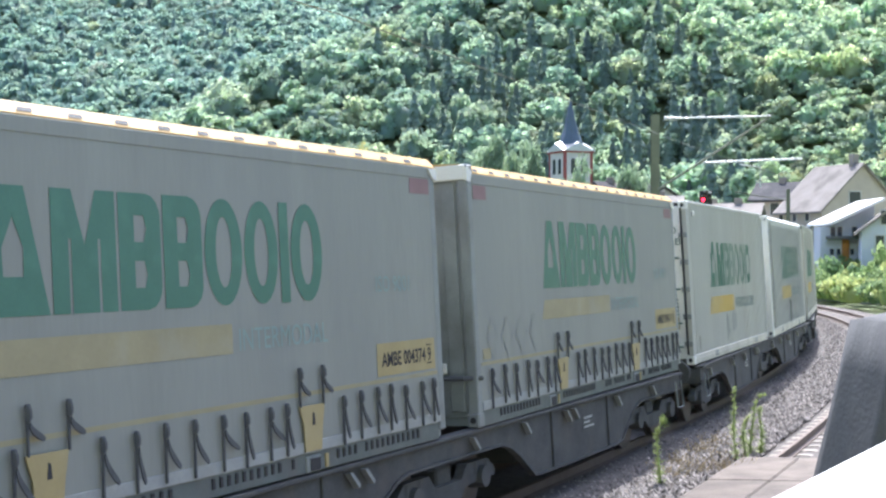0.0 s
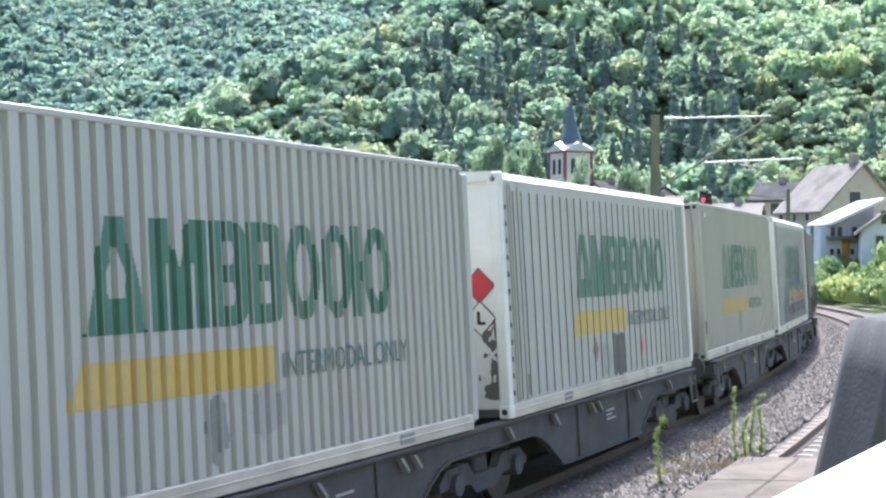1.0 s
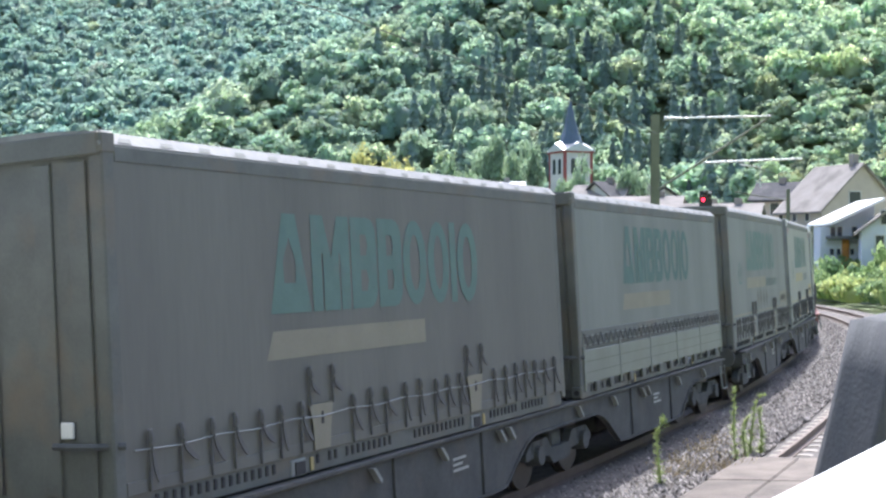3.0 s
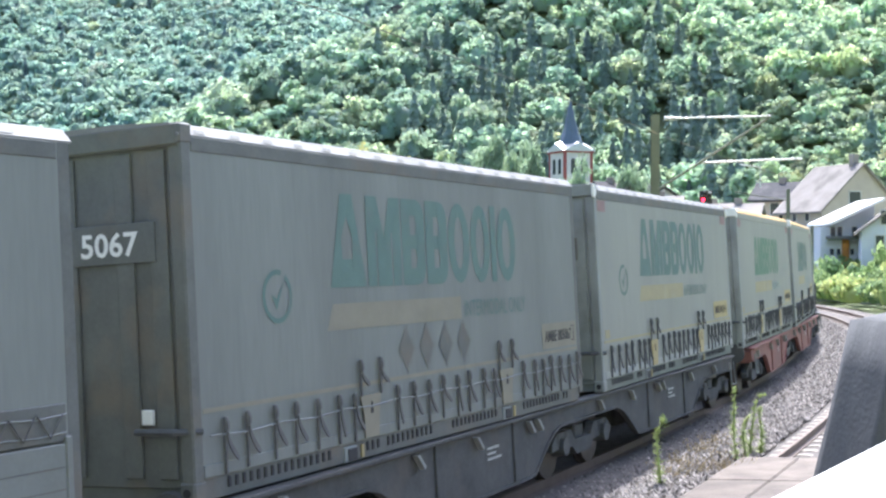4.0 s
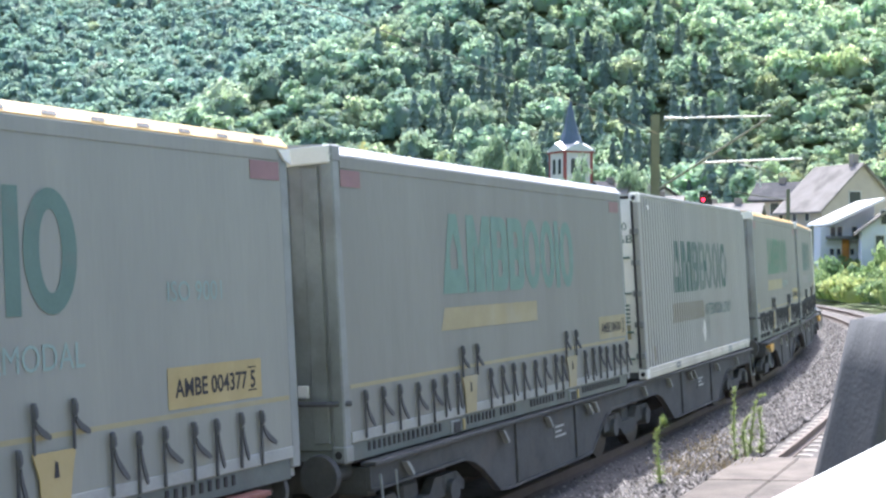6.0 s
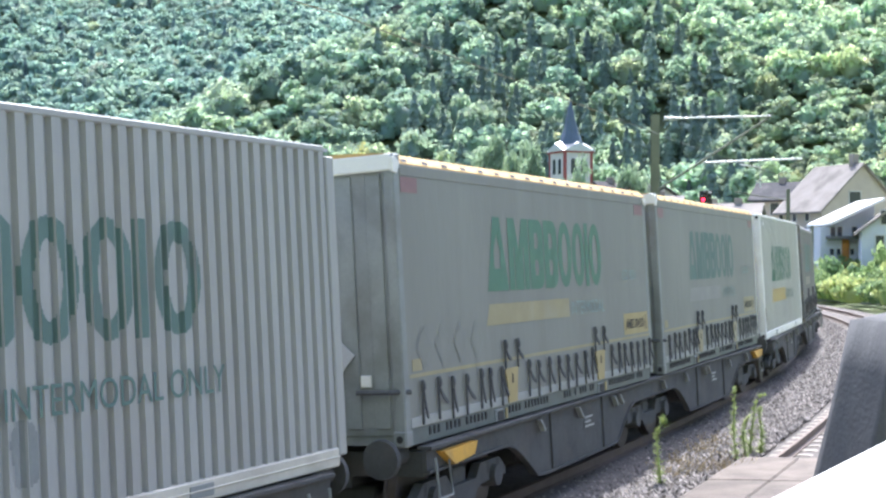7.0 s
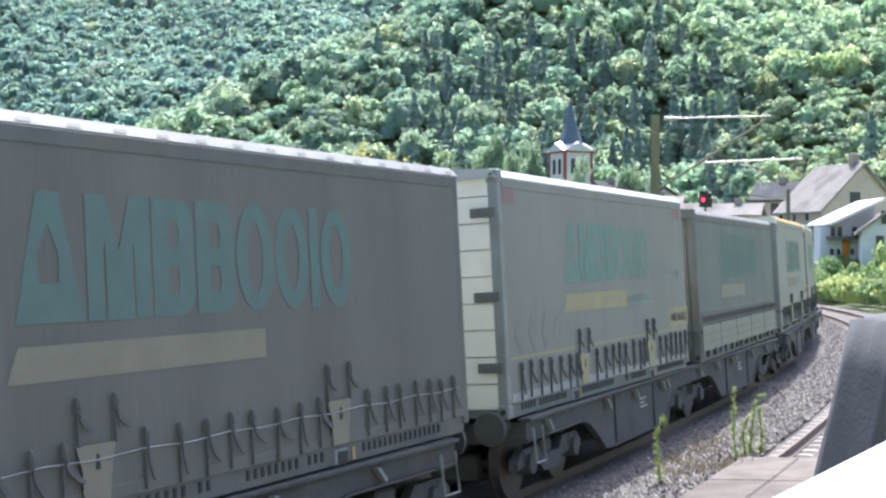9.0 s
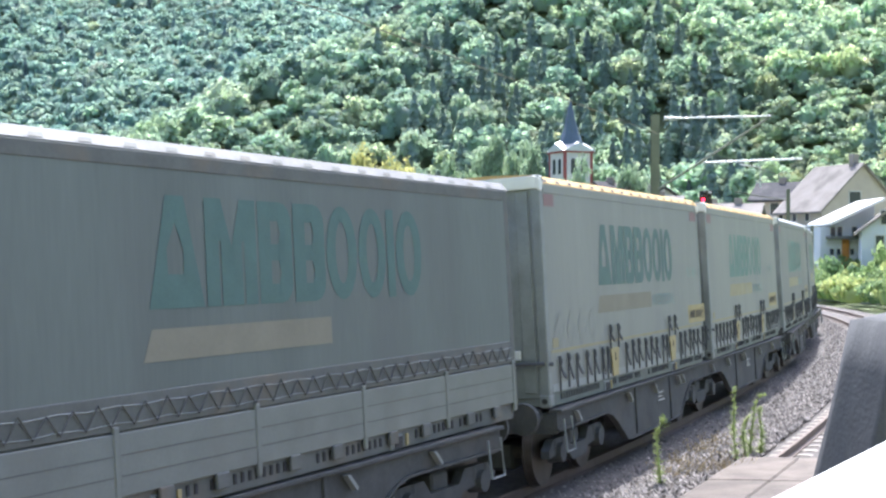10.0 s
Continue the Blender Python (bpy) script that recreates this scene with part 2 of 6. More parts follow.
# ---- mesh tools ----
class Shape:
    """Gathers vertices and faces for one mesh."""

    def __init__(self):
        self.v, self.f = [], []

    def add(self, verts, faces):
        b = len(self.v)
        self.v += [tuple(p) for p in verts]
        self.f += [tuple(i + b for i in f) for f in faces]
        return self

    def box(self, x0, x1, y0, y1, z0, z1, bev=0.0):
        if not bev:
            return self.add([(x, y, z) for x in (x0, x1) for y in (y0, y1) for z in (z0, z1)],
                            [(0, 1, 3, 2), (4, 6, 7, 5), (0, 4, 5, 1), (2, 3, 7, 6), (0, 2, 6, 4), (1, 5, 7, 3)])
        c = ((x0 + x1) / 2, (y0 + y1) / 2, (z0 + z1) / 2)
        h = (abs(x1 - x0) / 2, abs(y1 - y0) / 2, abs(z1 - z0) / 2)
        b = min(bev, min(h) * 0.6)
        vs, key = [], {}
        for sx in (-1, 1):
            for sy in (-1, 1):
                for sz in (-1, 1):
                    s = (sx, sy, sz)
                    for a in range(3):
                        key[s, a] = len(vs)
                        vs.append(tuple(c[i] + s[i] * (h[i] if i == a else h[i] - b) for i in range(3)))
        fs = []
        for a in range(3):
            o, p = (a + 1) % 3, (a + 2) % 3
            for sg in (-1, 1):
                q = []
                for so, sp in ((-1, -1), (1, -1), (1, 1), (-1, 1)):
                    s = [0, 0, 0]
                    s[a], s[o], s[p] = sg, so, sp
                    q.append(key[tuple(s), a])
                fs.append(tuple(q if sg > 0 else q[::-1]))
            for so in (-1, 1):
                for sp in (-1, 1):
                    q = []
                    for sg in (-1, 1):
                        s = [0, 0, 0]
                        s[a], s[o], s[p] = sg, so, sp
                        q.append(tuple(s))
                    quad = (key[q[0], o], key[q[1], o], key[q[1], p], key[q[0], p])
                    fs.append(quad if so * sp > 0 else quad[::-1])
        for sx in (-1, 1):
            for sy in (-1, 1):
                for sz in (-1, 1):
                    t = tuple(key[(sx, sy, sz), a] for a in range(3))
                    fs.append(t if sx * sy * sz > 0 else t[::-1])
        return self.add(vs, fs)

    def tube(self, pts, radii, n=8):
        pts = [Vector(p) for p in pts]
        if not hasattr(radii, "__len__"):
            radii = [radii] * len(pts)
        rings = []
        for i, p in enumerate(pts):
            d = (pts[min(i + 1, len(pts) - 1)] - pts[max(i - 1, 0)]).normalized()
            a = d.cross(Vector((0, 0, 1)) if abs(d.z) < 0.9 else Vector((1, 0, 0))).normalized()
            b = d.cross(a)
            rings.append([p + (a * math.cos(k / n * math.tau) + b * math.sin(k / n * math.tau)) * radii[i] for k in range(n)])
        vs = [q for r in rings for q in r]
        fs = [(i * n + k, i * n + (k + 1) % n, (i + 1) * n + (k + 1) % n, (i + 1) * n + k) for i in range(len(pts) - 1) for k in range(n)]
        fs += [tuple(range(n))[::-1], tuple((len(pts) - 1) * n + k for k in range(n))]
        return self.add(vs, fs)

    def prism(self, poly, axis, a0, a1):
        """A flat outline carried along an axis (0 x, 1 y, 2 z)."""
        o, p = [(1, 2), (0, 2), (0, 1)][axis]
        vs = []
        for a in (a0, a1):
            for q in poly:
                c = [0, 0, 0]
                c[axis], c[o], c[p] = a, q[0], q[1]
                vs.append(tuple(c))
        n = len(poly)
        return self.add(vs, [tuple(range(n)), tuple(range(2 * n - 1, n - 1, -1))] + [(i, (i + 1) % n, n + (i + 1) % n, n + i) for i in range(n)])

    def mesh(self, name, *mats, smooth=False):
        me = bpy.data.meshes.new(name)
        me.from_pydata(self.v, [], self.f)
        bm = bmesh.new()
        bm.from_mesh(me)
        bmesh.ops.recalc_face_normals(bm, faces=bm.faces)
        bm.to_mesh(me)
        bm.free()
        for m in mats:
            me.materials.append(m)
        if smooth:
            me.polygons.foreach_set("use_smooth", [True] * len(me.polygons))
        return me


def part(name, shape, material, parent, label="", smooth=False):
    """One mesh object under a thing or a part; shape is a Shape or a mesh that is shared."""
    me = shape.mesh(name, material, smooth=smooth) if isinstance(shape, Shape) else shape
    ob = new(name, me)
    ob.parent = parent
    return tagged(ob, label) if label else ob


def thing(name, label, category, group="", kind="", at=None):
    ob = tagged(new(name), label, category, group, kind)
    ob.empty_display_size = 0.3
    if at is not None:
        ob.matrix_world = at
    return ob


def solid(name, shape, material, label, category, group="", kind="", smooth=False):
    return tagged(new(name, shape.mesh(name, material, smooth=smooth)), label, category, group, kind)


# ---- the line of the track ----
TH0, K0, K2, CANT, SPEED = 0.45227, 0.00369, 0.00004, 0.0576, 19.212
STEP = 0.5


def _trace():
    table, lo, hi = {}, -700, 900
    def heading(u):
        c = max(-30.0, min(80.0, u))
        return TH0 - K0 * c - K2 * c * c / 2 - (K0 + K2 * c) * (u - c)
    x, y = -0.351, 17.0
    table[0] = (x, y)
    for sgn, end in ((1, hi), (-1, lo)):
        x, y = -0.351, 17.0
        for i in range(0, end, sgn):
            th = heading((i + sgn * 0.5) * STEP)
            x, y = x + sgn * STEP * math.sin(th), y + sgn * STEP * math.cos(th)
            table[i + sgn] = (x, y)
    return table, heading


_TABLE, heading = _trace()


def on_track(u, side=0.0, up=0.0):
    """The place u metres along the line, side metres towards the near track, with the bank of the curve left out."""
    i = math.floor(u / STEP)
    f = u / STEP - i
    (x0, y0), (x1, y1) = _TABLE[i], _TABLE[i + 1]
    th = heading(u)
    return Vector((x0 + (x1 - x0) * f + math.cos(th) * side, y0 + (y1 - y0) * f - math.sin(th) * side, up))


def track_pose(u, side=0.0, up=0.0, cant=CANT):
    """x runs back along the train, y to its far side, z up, leaning with the banked track."""
    p = on_track(u, side, up)
    return Matrix.Translation(p) @ Euler((0, 0, math.pi / 2 - heading(u))).to_matrix().to_4x4() @ Euler((-cant, 0, 0)).to_matrix().to_4x4()


# ---- ground and hills ----
def soft_min(a, b, k):
    h = np.clip(0.5 + 0.5 * (b - a) / k, 0, 1)
    return b * (1 - h) + a * h - k * h * (1 - h)


def wave(x, y, s, seed):
    return np.sin(x / s + seed) * np.cos(y / (s * 1.3) + seed * 2.1) + 0.5 * np.sin(x / (s * 0.43) + y / (s * 0.6) + seed * 3.7)


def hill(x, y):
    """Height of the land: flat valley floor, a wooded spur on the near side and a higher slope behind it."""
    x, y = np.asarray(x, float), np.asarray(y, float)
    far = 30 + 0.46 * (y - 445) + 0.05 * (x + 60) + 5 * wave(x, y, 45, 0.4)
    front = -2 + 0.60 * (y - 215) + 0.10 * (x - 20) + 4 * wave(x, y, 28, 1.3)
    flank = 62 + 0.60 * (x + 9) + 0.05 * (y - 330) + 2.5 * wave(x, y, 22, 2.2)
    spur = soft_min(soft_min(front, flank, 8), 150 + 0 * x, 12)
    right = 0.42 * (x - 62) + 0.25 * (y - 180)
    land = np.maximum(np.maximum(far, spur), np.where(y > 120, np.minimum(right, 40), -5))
    # unseen slope added behind the eye to cut sky light on the train
    behind = np.minimum(0.8 * (-y - 34), 95) + 4 * wave(x, y, 40, 0.9)
    land = np.maximum(land, np.where(y < -30, behind, -5))
    return np.where(land > 0, land, 0) - 0.45


def ground():
    xs = np.concatenate([np.linspace(-900, -220, 18), np.linspace(-210, 230, 120), np.linspace(240, 900, 18)])
    ys = np.concatenate([np.linspace(-600, -200, 10), np.linspace(-190, -34, 24), np.linspace(-30, 160, 40), np.linspace(164, 700, 140), np.linspace(720, 1500, 18)])
    gx, gy = np.meshgrid(xs, ys)
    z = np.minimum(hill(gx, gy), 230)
    nx = len(xs)
    v = np.stack([gx.ravel(), gy.ravel(), z.ravel()], 1)
    i = (np.arange(len(ys) - 1)[:, None] * nx + np.arange(nx - 1)[None, :]).ravel()
    f = np.stack([i, i + 1, i + 1 + nx, i + nx], 1)
    me = bpy.data.meshes.new("ground")
    me.from_pydata(v.tolist(), [], f.tolist())
    me.polygons.foreach_set("use_smooth", [True] * len(me.polygons))
    me.materials.append(GROUND)
    tagged(new("ground", me), "green and straw coloured valley floor rising into wooded hills", "ground", kind="structure")


ground()


# ---- trees ----
def leaf_cloud(rng, n, radius, size, squash=0.85, lumps=9, cone=False):
    """Vertices and triangles of a crown: lumps of small leaf tufts with gaps, round a ragged core."""
    if cone:
        h = rng.random(n) ** 0.8
        ang = rng.random(n) * math.tau
        rad = (1 - h) ** 0.75 * (0.75 + 0.35 * rng.random(n)) * (0.8 + 0.2 * np.sin(h * 40))
        c = np.stack([np.cos(ang) * rad * radius, np.sin(ang) * rad * radius, (h * 3.5 - 1.4) * radius], 1)
        nrm = np.stack([np.cos(ang), np.sin(ang), 0.5 + 0 * ang], 1)
    else:
        d = rng.normal(size=(lumps, 3))
        d /= np.linalg.norm(d, axis=1)[:, None]
        d[:, 2] = np.abs(d[:, 2]) * 1.1 - 0.35
        centre = d * radius * rng.uniform(0.30, 0.82, (lumps, 1))
        r = radius * rng.uniform(0.20, 0.42, lumps)
        k = rng.integers(0, lumps, n)
        e = rng.normal(size=(n, 3))
        e /= np.linalg.norm(e, axis=1)[:, None]
        e[:, 2] = np.where(rng.random(n) < 0.75, np.abs(e[:, 2]), e[:, 2])
        c = centre[k] + e * (r[k] * rng.uniform(0.35, 1.12, n) ** 0.7)[:, None]
        c[:, 2] *= squash
        nrm = e * 0.7 + rng.normal(0, 0.42, (n, 3))
    nrm = nrm + (0, 0, 0.12)
    a = np.cross(nrm, rng.normal(size=(n, 3)))
    a /= np.linalg.norm(a, axis=1)[:, None] + 1e-9
    b = np.cross(nrm, a)
    b /= np.linalg.norm(b, axis=1)[:, None] + 1e-9
    b = b + nrm / (np.linalg.norm(nrm, axis=1)[:, None]) * rng.normal(0, 0.30, (n, 1))
    s = size * rng.uniform(0.6, 1.3, (n, 1))
    quad = np.stack([c - a * s, c - b * s * 0.7, c + a * s, c + b * s * 0.7], 1).reshape(-1, 3)
    idx = (np.arange(n)[:, None] * 4)
    tri = np.concatenate([idx + [0, 1, 2], idx + [0, 2, 3]])
    m = 3 if not cone else 1
    th = np.linspace(0, math.tau, 8)[:-1]
    if cone:
        core = np.concatenate([np.stack([np.cos(th) * radius * 0.5, np.sin(th) * radius * 0.5, 0 * th - 1.2 * radius], 1), [[0, 0, 1.5 * radius]]])
        ct = np.array([(i, (i + 1) % 7, 7) for i in range(7)])
    else:
        rows = [np.stack([np.cos(th) * radius * w, np.sin(th) * radius * w, 0 * th + z * radius * squash], 1) for w, z in ((0.45, -0.45), (0.58, -0.1), (0.42, 0.2))]
        core = np.concatenate(rows + [[[0, 0, 0.4 * radius * squash]]])
        ct = np.array([(r * 7 + i, r * 7 + (i + 1) % 7, (r + 1) * 7 + (i + 1) % 7) for r in range(2) for i in range(7)]
                      + [(r * 7 + i, (r + 1) * 7 + (i + 1) % 7, (r + 1) * 7 + i) for r in range(2) for i in range(7)]
                      + [(14 + i, 14 + (i + 1) % 7, 21) for i in range(7)])
    core = core * rng.uniform(0.85, 1.1, core.shape)
    return np.concatenate([quad, core]), np.concatenate([tri, ct + len(quad)])


def cloud_mesh(name, verts, tris, tints):
    me = bpy.data.meshes.new(name)
    me.vertices.add(len(verts))
    me.vertices.foreach_set("co", verts.astype(np.float32).ravel())
    me.loops.add(len(tris) * 3)
    me.loops.foreach_set("vertex_index", tris.astype(np.int32).ravel())
    me.polygons.add(len(tris))
    me.polygons.foreach_set("loop_start", np.arange(len(tris), dtype=np.int32) * 3)
    me.update(calc_edges=True)
    at = me.color_attributes.new("tint", "FLOAT_COLOR", "POINT")
    at.data.foreach_set("color", np.concatenate([tints, np.ones((len(tints), 1))], 1).astype(np.float32).ravel())
    me.materials.append(LEAF)
    return me


# leaf greens with the blue raised, so distance haze sits in the colour
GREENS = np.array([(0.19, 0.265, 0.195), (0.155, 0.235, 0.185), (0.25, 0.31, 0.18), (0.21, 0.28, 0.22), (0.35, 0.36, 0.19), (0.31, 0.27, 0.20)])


def woods(name, label, spots, seed, size, detail, haze_tint=(1.03, 1.03, 1.2)):
    """Far woods as one object: spots of (x, y, radius, kind); kind 0 broadleaf, 1 conifer."""
    rng = np.random.default_rng(seed)
    stock = [leaf_cloud(rng, detail, 1.0, size, rng.uniform(0.7, 1.15), int(rng.integers(16, 28))) for _ in range(9)]
    firs = [leaf_cloud(rng, detail, 1.0, size * 1.15, cone=True) for _ in range(3)]
    V, T, C, off = [], [], [], 0
    for x, y, r, kind in spots:
        v, t = (firs if kind else stock)[int(rng.integers(0, 3 if kind else 9))]
        a = rng.random() * math.tau
        rot = np.array([[math.cos(a), -math.sin(a), 0], [math.sin(a), math.cos(a), 0], [0, 0, 1]])
        sc = np.array([r * rng.uniform(0.8, 1.3), r * rng.uniform(0.8, 1.3), r * rng.uniform(0.8, 1.35)])
        z = float(hill(x, y)) + (1.25 * sc[2] if kind else 0.75 * sc[2] + 0.3)
        V.append((v * sc) @ rot.T + (x, y, z))
        T.append(t + off)
        off += len(v)
        w = rng.dirichlet((2.0, 1.8, 1.1, 1.6, 0.45, 0.3)) @ GREENS * rng.uniform(0.8, 1.2)
        if kind:
            w = np.array((0.16, 0.205, 0.165)) * rng.uniform(0.8, 1.25)
        else:
            # the broadleaf tint turns paler and yellower towards the eastern flank
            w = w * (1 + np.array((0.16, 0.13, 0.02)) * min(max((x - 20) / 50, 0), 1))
        # haze is put into the leaf colour: each wood scaled paler and bluer
        w = w * haze_tint
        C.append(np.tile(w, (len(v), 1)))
    return tagged(new(name, cloud_mesh(name, np.concatenate(V), np.concatenate(T), np.concatenate(C))), label, "woods", kind="stuff")


def scatter(seed, x0, x1, y0, y1, gap, keep, radius):
    rng = np.random.default_rng(seed)
    out = []
    for gy in np.arange(y0, y1, gap):
        for gx in np.arange(x0(gy), x1(gy), gap):
            x, y = gx + rng.uniform(-0.45, 0.45) * gap, gy + rng.uniform(-0.45, 0.45) * gap
            r = keep(x, y, rng)
            if r:
                out.append((x, y, radius * r * rng.uniform(0.75, 1.3), 0))
                if rng.random() < fir(x, y):
                    out[-1] = (x, y, radius * rng.uniform(0.62, 0.9), 1)
    return out


def fir(x, y):
    return 0.30 if (-8 < x < 56 and 228 < y < 300) else 0.015


# the spur behind the village, its leaves paled and blued for haze
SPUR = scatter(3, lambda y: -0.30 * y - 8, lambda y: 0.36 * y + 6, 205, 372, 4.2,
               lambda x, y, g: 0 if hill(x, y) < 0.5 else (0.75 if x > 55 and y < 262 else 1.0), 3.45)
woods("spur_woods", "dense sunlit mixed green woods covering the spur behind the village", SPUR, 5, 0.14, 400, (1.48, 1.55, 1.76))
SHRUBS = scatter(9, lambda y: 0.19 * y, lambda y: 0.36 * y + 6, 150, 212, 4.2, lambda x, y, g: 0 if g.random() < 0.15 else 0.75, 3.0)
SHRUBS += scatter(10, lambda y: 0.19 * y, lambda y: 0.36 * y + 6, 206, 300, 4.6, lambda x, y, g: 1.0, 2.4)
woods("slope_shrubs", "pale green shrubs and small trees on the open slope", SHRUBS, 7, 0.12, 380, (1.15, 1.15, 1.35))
# the farther slope; its haze is a blue-green tint on the leaves
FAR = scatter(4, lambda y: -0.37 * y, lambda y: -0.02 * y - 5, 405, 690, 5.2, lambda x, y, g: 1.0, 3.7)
woods("far_woods", "deciduous woods on the far valley slope, tinted blue-green for haze", FAR, 6, 0.20, 170, (1.22, 1.38, 1.80))


def tree(name, label, x, y, height, crown, seed, tint, category="tree", group=""):
    rng = np.random.default_rng(seed)
    base = float(hill(x, y))
    t = thing(name, label, category, group, at=Matrix.Translation((x, y, base)))
    s = Shape()
    s.tube([(0, 0, -0.2), (0.1, 0, height * 0.3), (0, 0.1, height * 0.7)], [height * 0.03, height * 0.022, height * 0.01])
    for k in range(5):
        a = k * 1.3
        s.tube([(0, 0, height * (0.28 + 0.06 * k)), (math.cos(a) * crown * 0.6, math.sin(a) * crown * 0.6, height * (0.5 + 0.06 * k))], [height * 0.012, 0.02], 5)
    part("trunk", s, BARK, t)
    v, tr = leaf_cloud(rng, 2400, 1.0, 0.06, 1.0, 22)
    v = v * (crown, crown, height * 0.48) + (0, 0, height * 0.62)
    part("crown", cloud_mesh("crown", v, tr, np.tile(np.array(tint), (len(v), 1))), LEAF, t)
    return t


for i, (px, y, h, c) in enumerate(((1022, 165, 16.0, 2.9), (1118, 150, 15.3, 2.2), (705, 205, 21, 4.4), (640, 205, 20, 3.8), (840, 185, 16.5, 2.6),
                                   (865, 205, 24, 3.6), (912, 205, 21, 3.4), (942, 208, 22, 3.0), (800, 205, 19, 3.8))):
    bright = i in (2, 3)
    tree("broadleaf_tree", "bright yellow-green broadleaf tree among the village roofs" if bright else "rounded green broadleaf tree beside the village houses",
         (px - 784) / 2347 * y, y, h, c, 40 + i, (0.40, 0.42, 0.20) if bright else (0.24, 0.34, 0.25), group="trees at the village edge")


def bushes():
    """The hedge that runs along the outer side of the curve."""
    rng = random.Random(8)
    n = 0
    for u in np.arange(66, 128, 2.1):
        for side in (9.0, 11.5, 14.5):
            p = on_track(float(u), side + rng.uniform(-0.7, 0.7))
            h = rng.uniform(2.4, 3.4) + (side - 9) * 0.25
            g = np.random.default_rng(100 + n)
            v, tr = leaf_cloud(g, 620, 1.0, 0.09, 1.0, 10)
            v = v * (1.7, 1.7, h * 0.62) + (0, 0, h * 0.5)
            k = rng.random()
            tint = (0.26, 0.36, 0.19) if k < 0.5 else (0.38, 0.45, 0.22) if k < 0.75 else (0.17, 0.27, 0.15)
            b = tagged(new("bush", cloud_mesh("bush", v, tr, np.tile(np.array(tint), (len(v), 1)))), "leafy bright green bush beside the outer track", "bush", "hedge along the track")
            b.location = (p.x, p.y, -0.45)
            n += 1


bushes()


# ---- tracks ----
NEAR = 4.0
Z_RAIL = 0.0


def sweep(profile, u0, u1, du, side, cant=CANT):
    """Carries a cross profile of (side, height) along the line; outwards is towards the near track."""
    s = Shape()
    us = np.arange(u0, u1 + 1e-6, du)
    n = len(profile)
    vs = []
    for u in us:
        m = track_pose(float(u), side, 0.0, cant)
        vs += [m @ Vector((0, -a, z)) for a, z in profile]
    fs = [(i * n + k, i * n + (k + 1) % n, (i + 1) * n + (k + 1) % n, (i + 1) * n + k) for i in range(len(us) - 1) for k in range(n)]
    fs += [tuple(range(n)), tuple((len(us) - 1) * n + k for k in range(n))]
    return s.add(vs, fs)


RAIL_PROFILE = [(-0.075, -0.172), (0.075, -0.172), (0.075, -0.155), (0.01, -0.13), (0.01, -0.045), (0.036, -0.035), (0.036, -0.004), (0.028, 0.0), (-0.028, 0.0), (-0.036, -0.004), (-0.036, -0.035), (-0.01, -0.045), (-0.01, -0.13), (-0.075, -0.155)]


def railway(name, side, label, first, last):
    t = thing(name, label, "railway track", kind="structure")
    for a in (-0.7535, 0.7535):
        part("rail", sweep([(p + a, z) for p, z in RAIL_PROFILE], -140, 260, 2.0, side), RAIL, t)
    s = Shape()
    prof = [(-1.3, -0.36), (-1.3, -0.20), (-0.95, -0.175), (-0.5, -0.175), (-0.25, -0.22), (0.25, -0.22), (0.5, -0.175), (0.95, -0.175), (1.3, -0.20), (1.3, -0.36)]
    s.prism([(-a, z) for a, z in prof], 0, -0.13, 0.13)
    me = s.mesh("sleeper", SLEEPER)
    for u in np.arange(first, last, 0.6):
        part("sleeper", me, SLEEPER, t).matrix_world = track_pose(float(u), side)
    return t


def ballast():
    for name, side, a0, a1 in (("ballast_bed", 0.0, -2.0, 2.1), ("ballast_bed", NEAR, -1.9, 2.2)):
        top = -0.155 if side == 0.0 else -0.19
        prof = [(a0, -0.195), (-1.35, top), (1.35, top), (a1, -0.195), (a1 + 0.6, -0.62), (a0 - 0.6, -0.62)]
        tagged(new(name, sweep(prof, -140, 260, 2.0, side).mesh(name, BALLAST)), "grey-brown crushed stone bed under a track", "ballast", kind="structure")
    rng = np.random.default_rng(12)
    base = np.array([(1, 0, 0), (-1, 0, 0), (0, 1, 0), (0, -1, 0), (0, 0, 1), (0, 0, -1)], float)
    tri = np.array([(0, 2, 4), (2, 1, 4), (1, 3, 4), (3, 0, 4), (2, 0, 5), (1, 2, 5), (3, 1, 5), (0, 3, 5)])
    V, T, off = [], [], 0
    for n, u0, u1 in ((17000, -8, 30), (8000, 30, 62)):
        for _ in range(n):
            u, a = rng.uniform(u0, u1), rng.uniform(0.9, 2.78)
            m = track_pose(u, 0.0) @ Vector((0, -a, 0))
            if a > 2.0:
                m.z -= (a - 2.0) * 0.20
            r = rng.uniform(0.032, 0.075)
            v = base * rng.uniform(0.6, 1.25, (6, 3)) * r
            q = rng.random() * 6.3
            v = v @ np.array([[math.cos(q), -math.sin(q), 0.3], [math.sin(q), math.cos(q), 0.2], [-0.2, 0.3, 1]])
            V.append(v + (m.x, m.y, m.z - 0.205))
            T.append(tri + off)
            off += 6
    me = bpy.data.meshes.new("ballast_stones")
    me.from_pydata(np.concatenate(V).tolist(), [], np.concatenate(T).tolist())
    me.materials.append(STONE)
    tagged(new("ballast_stones", me), "loose angular grey and brown ballast stones between the tracks", "ballast", kind="stuff")


ballast()
railway("railway_track_1", 0.0, "banked main line track the freight train runs on", -6, 66)
railway("railway_track_2", NEAR, "empty curved track with concrete sleepers and rusty rails", -14, 84)


